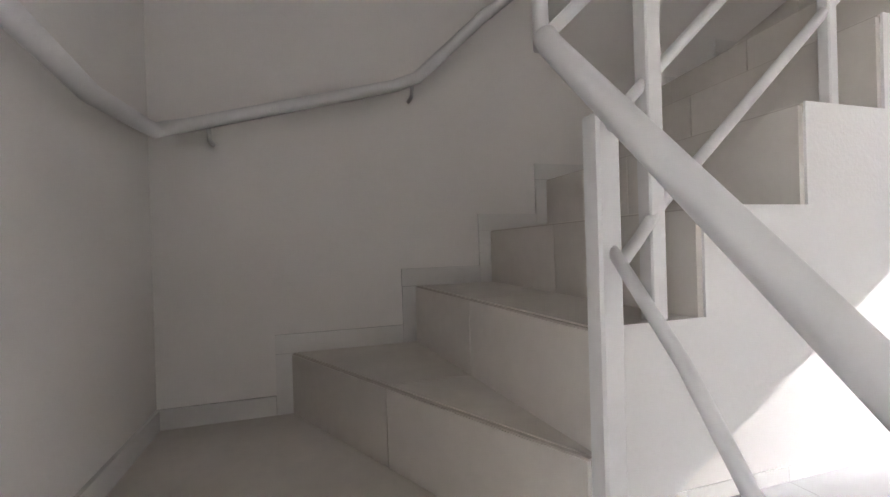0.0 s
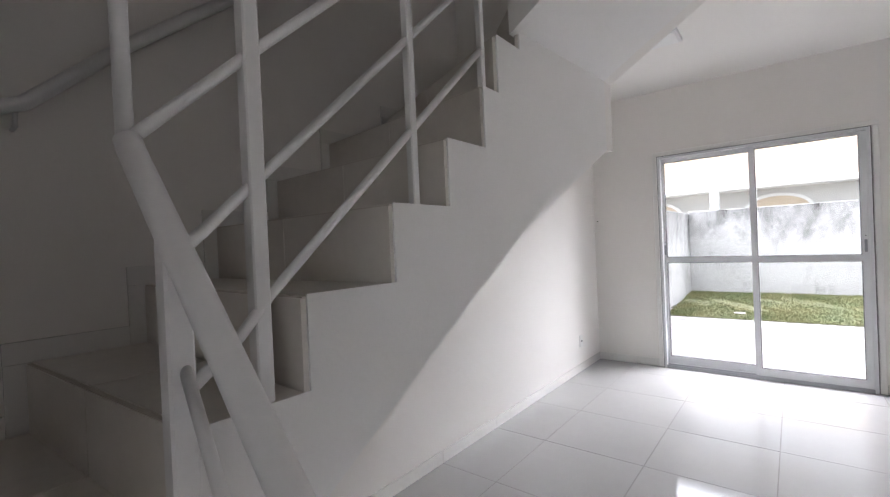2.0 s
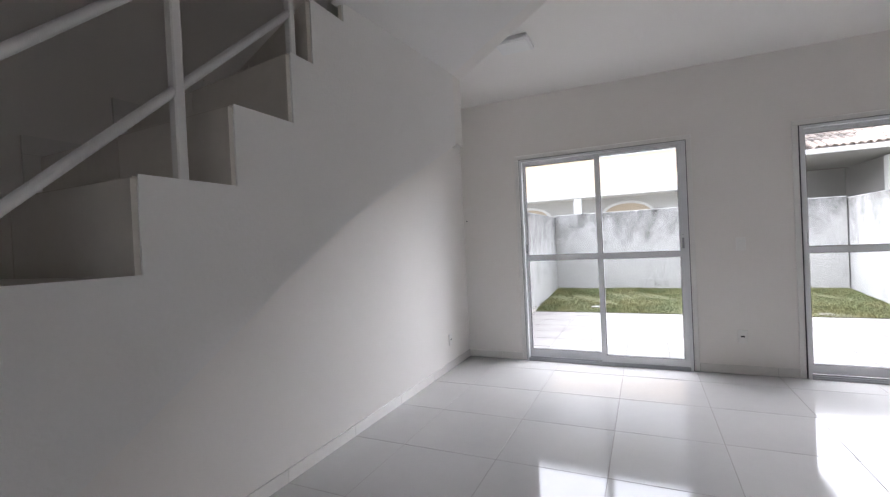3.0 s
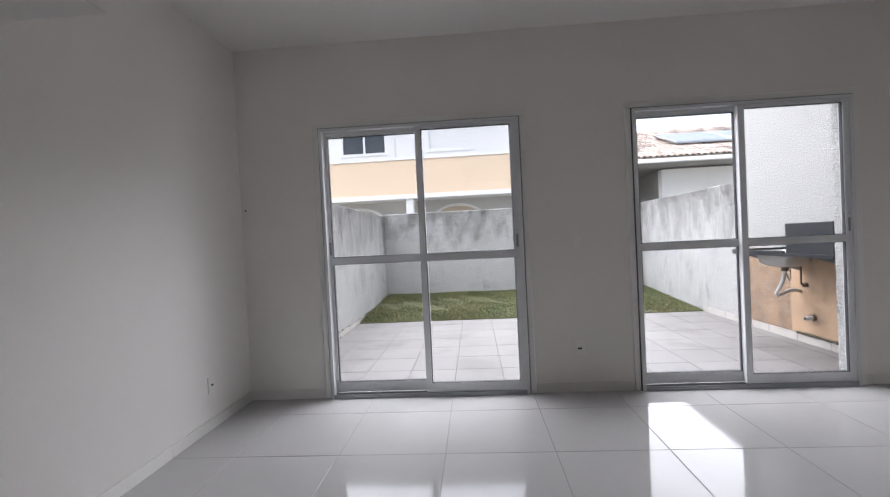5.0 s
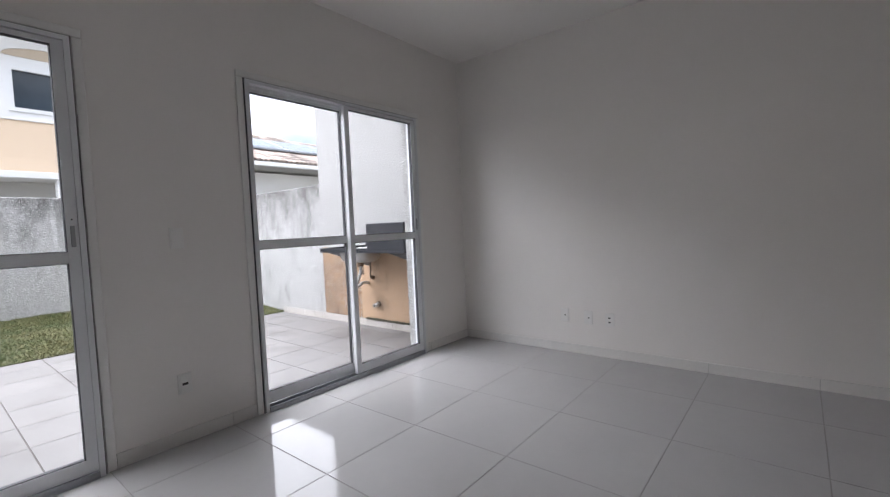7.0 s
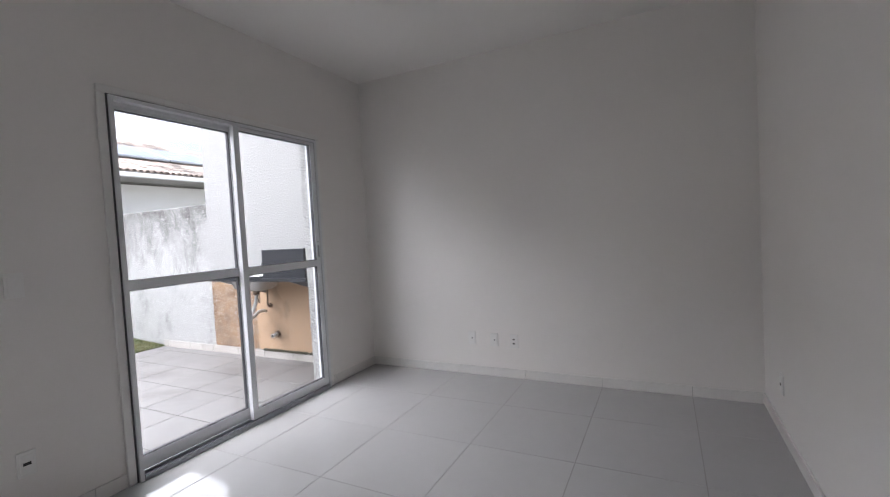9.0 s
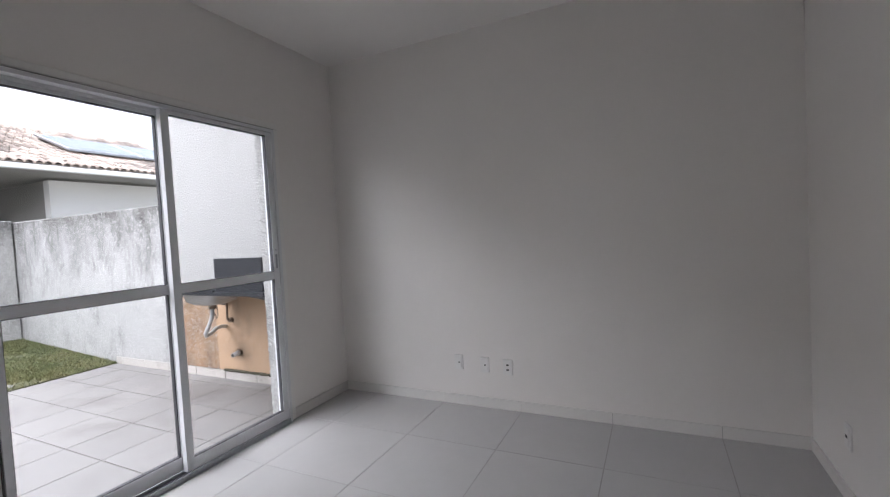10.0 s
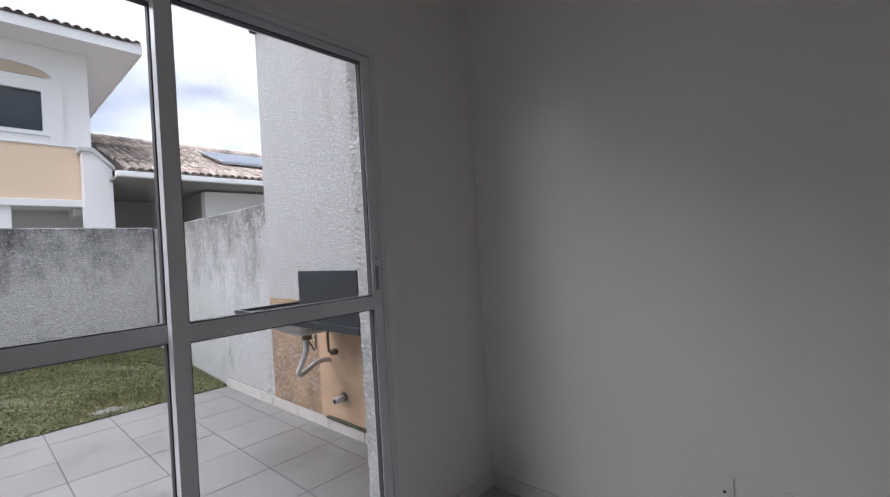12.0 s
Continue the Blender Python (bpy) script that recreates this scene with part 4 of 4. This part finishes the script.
part("roof_deck", slab(bmesh.new(), [(GY, GZ + 0.02), (GY, GZ + 0.07), (GY + 4.4, GZ + 0.07 + 4.4 * SLOPE), (GY + 9, GZ + 0.07), (GY + 9, GZ + 0.02)], "x", LX0 - 0.3, LX1), M_RBASE, low)
for k in range(3):
    x0 = 6.75 + 1.75 * k
    y0, y1 = GY + 1.3, GY + 2.9
    z = lambda y: GZ + 0.20 + (y - GY) * SLOPE
    fr = part("solar_panel", prism(bmesh.new(), [(x0, y0, z(y0)), (x0 + 1.7, y0, z(y0)), (x0 + 1.7, y1, z(y1)), (x0, y1, z(y1))], [(x0, y0, z(y0) + 0.06), (x0 + 1.7, y0, z(y0) + 0.06), (x0 + 1.7, y1, z(y1) + 0.06), (x0, y1, z(y1) + 0.06)]), M_TRACK, low, "grey framed solar panel")
    e = 0.05
    part("glass", prism(bmesh.new(), [(x0 + e, y0 + e, z(y0 + e) + 0.061), (x0 + 1.7 - e, y0 + e, z(y0 + e) + 0.061), (x0 + 1.7 - e, y1 - e, z(y1 - e) + 0.061), (x0 + e, y1 - e, z(y1 - e) + 0.061)], [(x0 + e, y0 + e, z(y0 + e) + 0.068), (x0 + 1.7 - e, y0 + e, z(y0 + e) + 0.068), (x0 + 1.7 - e, y1 - e, z(y1 - e) + 0.068), (x0 + e, y1 - e, z(y1 - e) + 0.068)]), M_SOLAR, fr, "dark blue solar glass")


part("mortar", boxes((LX0 - 0.3, LX1, GY - 0.02, GY + 0.06, GZ + 0.06, GZ + 0.11)), M_MORTAR, low, "cement mortar under the tile ends")
part("mortar", boxes((HX0, HX1 + EV - 0.1, HY - EV - 0.02, HY - EV + 0.06, HTOP - 0.05, HTOP + 0.0)), M_MORTAR, house, "cement mortar under the tile ends")


def barrel(length, r, up=True):
    """A half-round clay tile that tapers, along +y."""
    bm = bmesh.new()
    rows = []
    for y, k in ((0, 1.0), (length, 0.82)):
        rows.append([bm.verts.new((r * k * math.cos(a), y, r * k * math.sin(a) * (1 if up else -1))) for a in [math.pi * i / 6 for i in range(7)]])
    rows.append([bm.verts.new((r * 0.84 * math.cos(a), 0, r * 0.84 * math.sin(a) * (1 if up else -1))) for a in [math.pi * i / 6 for i in range(7)]])
    for i in range(6):
        bm.faces.new((rows[0][i], rows[0][i + 1], rows[1][i + 1], rows[1][i])).smooth = True
        bm.faces.new((rows[2][i], rows[2][i + 1], rows[0][i + 1], rows[0][i]))
    return bm


random.seed(5)
TILE = mesh_of("roof_tile", barrel(0.42, 0.073), M_RTILE)


def roof_tile(parent, x, y, z, tilt, jitter=1.0):
    o = new("roof_tile", TILE)
    o.parent = parent
    o.matrix_basis = Matrix.Translation(-parent.location) @ pose(x + random.uniform(-0.008, 0.008) * jitter, y, z, tilt + random.uniform(-1.2, 1.2), random.uniform(-2.5, 2.5), random.uniform(-1.5, 1.5))


_tilt = math.degrees(math.atan(SLOPE))
for c in range(24):
    for r in range(12):
        y = GY - 0.06 + r * 0.365
        roof_tile(low, LX0 - 0.2 + c * 0.158, y, GZ + 0.085 + (y - GY) * SLOPE, _tilt)
_far = bmesh.new()
for c in range(56):
    for r in range(12):
        y = GY - 0.06 + r * 0.37
        b = barrel(0.42, 0.073)
        bmesh.ops.transform(b, matrix=pose(LX0 - 0.2 + (24 + c) * 0.158, y, GZ + 0.085 + (y - GY) * SLOPE, _tilt + random.uniform(-1, 1), random.uniform(-2, 2), 0), verts=b.verts)
        me = bpy.data.meshes.new("tmp")
        b.to_mesh(me)
        b.free()
        _far.from_mesh(me)
        bpy.data.meshes.remove(me)
tagged(part("roof_tiles", _far, M_RTILE, low, "weathered clay tiles"), kind="stuff")
_t2 = math.degrees(math.atan(1.55 / 4.45))
for c in range(46):
    for r in range(4):
        y = HY - EV - 0.06 + r * 0.37
        roof_tile(house, HX1 + EV - 0.08 - c * 0.158, y, HTOP - 0.03 + (y - HY + EV) * 0.348, _t2)
_cr = bmesh.new()
for k in range(14):
    b = barrel(0.46, 0.115)
    bmesh.ops.transform(b, matrix=pose(LX0 - 0.25 + k * 0.4, GY + 4.38, GZ + 0.10 + 4.4 * SLOPE, 0, 0, -90), verts=b.verts)
    me = bpy.data.meshes.new("tmp")
    b.to_mesh(me)
    b.free()
    _cr.from_mesh(me)
    bpy.data.meshes.remove(me)
part("ridge", _cr, M_RTILE, low, "clay ridge tiles")

# ---- lawn ----
rng = np.random.default_rng(7)
N = 76000
gx, gy = rng.uniform(XYW + 0.01, XYE - 0.01, N), rng.uniform(LAWN - 0.02, YYN - 0.01, N)
gh = rng.uniform(0.012, 0.038, N) * (0.7 + 0.6 * np.sin(gx * 2.1 + 1) ** 2 * np.cos(gy * 1.7) ** 2)
bare = np.sin(gx * 2.3 + 0.7 * np.sin(gy * 3.1)) * np.cos(gy * 2.9 + 1.3 * np.sin(gx * 1.9)) + 0.35 * np.sin(gx * 9.1 + gy * 7.3)
keep = rng.random(N) > 0.8 * np.clip((bare - 0.5) * 3, 0, 1)
gx, gy, gh = gx[keep], gy[keep], gh[keep]
N = len(gx)
ga, gw, gl = rng.uniform(0, 2 * np.pi, N), rng.uniform(0.004, 0.009, N), rng.uniform(-0.03, 0.03, (N, 2))
gz = np.interp(gy, [LAWN, LAWN + 0.5, YYN], [YG + 0.008, YG + 0.043, 0.098])
verts = np.empty((N * 3, 3))
verts[0::3] = np.stack([gx - gw * np.cos(ga), gy - gw * np.sin(ga), gz], 1)
verts[1::3] = np.stack([gx + gw * np.cos(ga), gy + gw * np.sin(ga), gz], 1)
verts[2::3] = np.stack([gx + gl[:, 0], gy + gl[:, 1], gz + gh], 1)
gm = bpy.data.meshes.new("lawn")
gm.from_pydata(verts.tolist(), [], np.arange(N * 3).reshape(-1, 3).tolist())
gm.materials.append(M_GRASS)
tagged(new("lawn", gm), "short patchy green lawn at the end of the yard", "grass", kind="stuff")
stone = bmesh.new()
bmesh.ops.create_icosphere(stone, subdivisions=2, radius=1.0)
for v in stone.verts:
    v.co = Vector((v.co.x * 0.10, v.co.y * 0.07, v.co.z * 0.016)) * (1 + 0.2 * noise.noise(v.co * 1.7))
thing("flat_stone", stone, M_CAST_P, "flat pale stone lying in the lawn", "stone", at=(-0.25, 9.35, YG + 0.045))


# dark moss on the yard's skirting under the counter and along the paving's edge
moss = bmesh.new()
random.seed(23)
for k in range(420):
    r = random.uniform(0.006, 0.02)
    if k < 110:
        r *= 1.6
        y = 6.98 - abs(random.gauss(0, 0.36))
        at = (XYE - 0.014, max(5.66, y), YG + 0.094)
    elif k < 200:
        at = (XYW + 0.012, random.uniform(7.2, YYN - 0.1), YG + 0.088 if k % 3 else YG + 0.01)
    elif k < 280:
        at = (random.uniform(XYW + 0.05, XYE - 0.05), YYN - 0.012, 0.105)
    else:
        at = (random.uniform(XYW + 0.05, XYE - 0.05), LAWN + random.uniform(-0.012, 0.02), YG + 0.006)
    made = bmesh.ops.create_icosphere(moss, subdivisions=1, radius=1.0)["verts"]
    for v in made:
        k2 = 1 + 0.3 * noise.noise(v.co * 2 + Vector(at) * 9)
        v.co = Vector((at[0] + v.co.x * r * 0.7 * k2, at[1] + v.co.y * r * 1.6 * k2, at[2] + v.co.z * r * 0.6 * k2))
tagged(new("moss", mesh_of("moss", moss, M_MOSS)), "dark moss and grime along the yard's tile edges", "moss", kind="stuff")


# ---- tiled floors, piece by piece ----
def tile_mesh(name, w, d, t, mat, edge=0.0012):
    bm = bmesh.new()
    e = edge
    lo = [(-w / 2, -d / 2, -t), (w / 2, -d / 2, -t), (w / 2, d / 2, -t), (-w / 2, d / 2, -t)]
    mid = [(-w / 2, -d / 2, -e), (w / 2, -d / 2, -e), (w / 2, d / 2, -e), (-w / 2, d / 2, -e)]
    hi = [(-w / 2 + e, -d / 2 + e, 0), (w / 2 - e, -d / 2 + e, 0), (w / 2 - e, d / 2 - e, 0), (-w / 2 + e, d / 2 - e, 0)]
    a, b, c = [[bm.verts.new(p) for p in r] for r in (lo, mid, hi)]
    bm.faces.new(c)
    for i in range(4):
        j = (i + 1) % 4
        bm.faces.new((a[i], a[j], b[j], b[i]))
        bm.faces.new((b[i], b[j], c[j], c[i]))
    return mesh_of(name, bm, mat)


def pave(parent, name, x0, x1, y0, y1, sx, sy, ox, oy, z, gap, t, mat, wobble, skip=None):
    """Lays tiles on a grid through (ox, oy), cut at the edges, sharing meshes between those of one size."""
    made = {}
    i0, i1 = math.floor((x0 - ox) / sx), math.ceil((x1 - ox) / sx)
    j0, j1 = math.floor((y0 - oy) / sy), math.ceil((y1 - oy) / sy)
    for i in range(i0, i1):
        for j in range(j0, j1):
            a, b = max(x0, ox + i * sx), min(x1, ox + (i + 1) * sx)
            c, d = max(y0, oy + j * sy), min(y1, oy + (j + 1) * sy)
            if b - a < 0.02 or d - c < 0.02 or (skip and skip((a + b) / 2, (c + d) / 2)):
                continue
            key = (round(b - a, 3), round(d - c, 3))
            if key not in made:
                made[key] = tile_mesh(name, key[0] - gap, key[1] - gap, t, mat)
            o = new(name, made[key])
            o.parent = parent
            o.matrix_basis = pose((a + b) / 2, (c + d) / 2, z + random.uniform(-wobble, wobble), random.uniform(-1, 1) * wobble * 40, random.uniform(-1, 1) * wobble * 40, 0)


random.seed(11)
floor = structure("floor", boxes((XW, XE, YS, YN + 0.0, -0.12, -0.0015), (XF, XE, YF - 0.15, YS, -0.12, -0.0015), (D1[0], D1[1], YN, YO, -0.12, -0.0015), (D2[0], D2[1], YN, YO, -0.12, -0.0015)), M_GROUT, "floor of large polished white porcelain tiles", "floor")
pave(floor, "floor_tile", XW, XE, YS, YN - 0.003, TS, TS, TX, TY, 0.0, 0.004, 0.008, M_FLOOR, 0.0004)
pave(floor, "floor_tile", XF, XE, YF, YS, TS, TS, TX, TY, 0.0, 0.004, 0.008, M_FLOOR, 0.0004)
for a, b in (D1, D2):
    part("threshold", boxes((a, b, YO - 0.07, YO + 0.03, -0.055, 0.004)), M_SKIRT, floor, "pale stone threshold")
paving = structure("yard_paving", boxes((XYW, XYE, YO, LAWN, -0.14, YG - 0.003)), M_YGROUT, "yard paved with square beige tiles", "paving")
pave(paving, "paving_tile", XYW, XYE, YO + 0.03, LAWN, 0.4425, 0.4575, 3.03, 8.14, YG, 0.0065, 0.012, M_YTILE, 0.0008)
for wall_name, x0, x1 in (("east", XYE - 0.012, XYE - 0.007), ("west", XYW, XYW + 0.008)):
    y = 5.63
    while y < LAWN - 0.05:
        part("skirting_tile", boxes((x0, x1 + 0.003, y + 0.002, min(y + 0.4525, LAWN) - 0.002, YG, YG + 0.085)), M_YSKIRT, paving)
        y += 0.4575
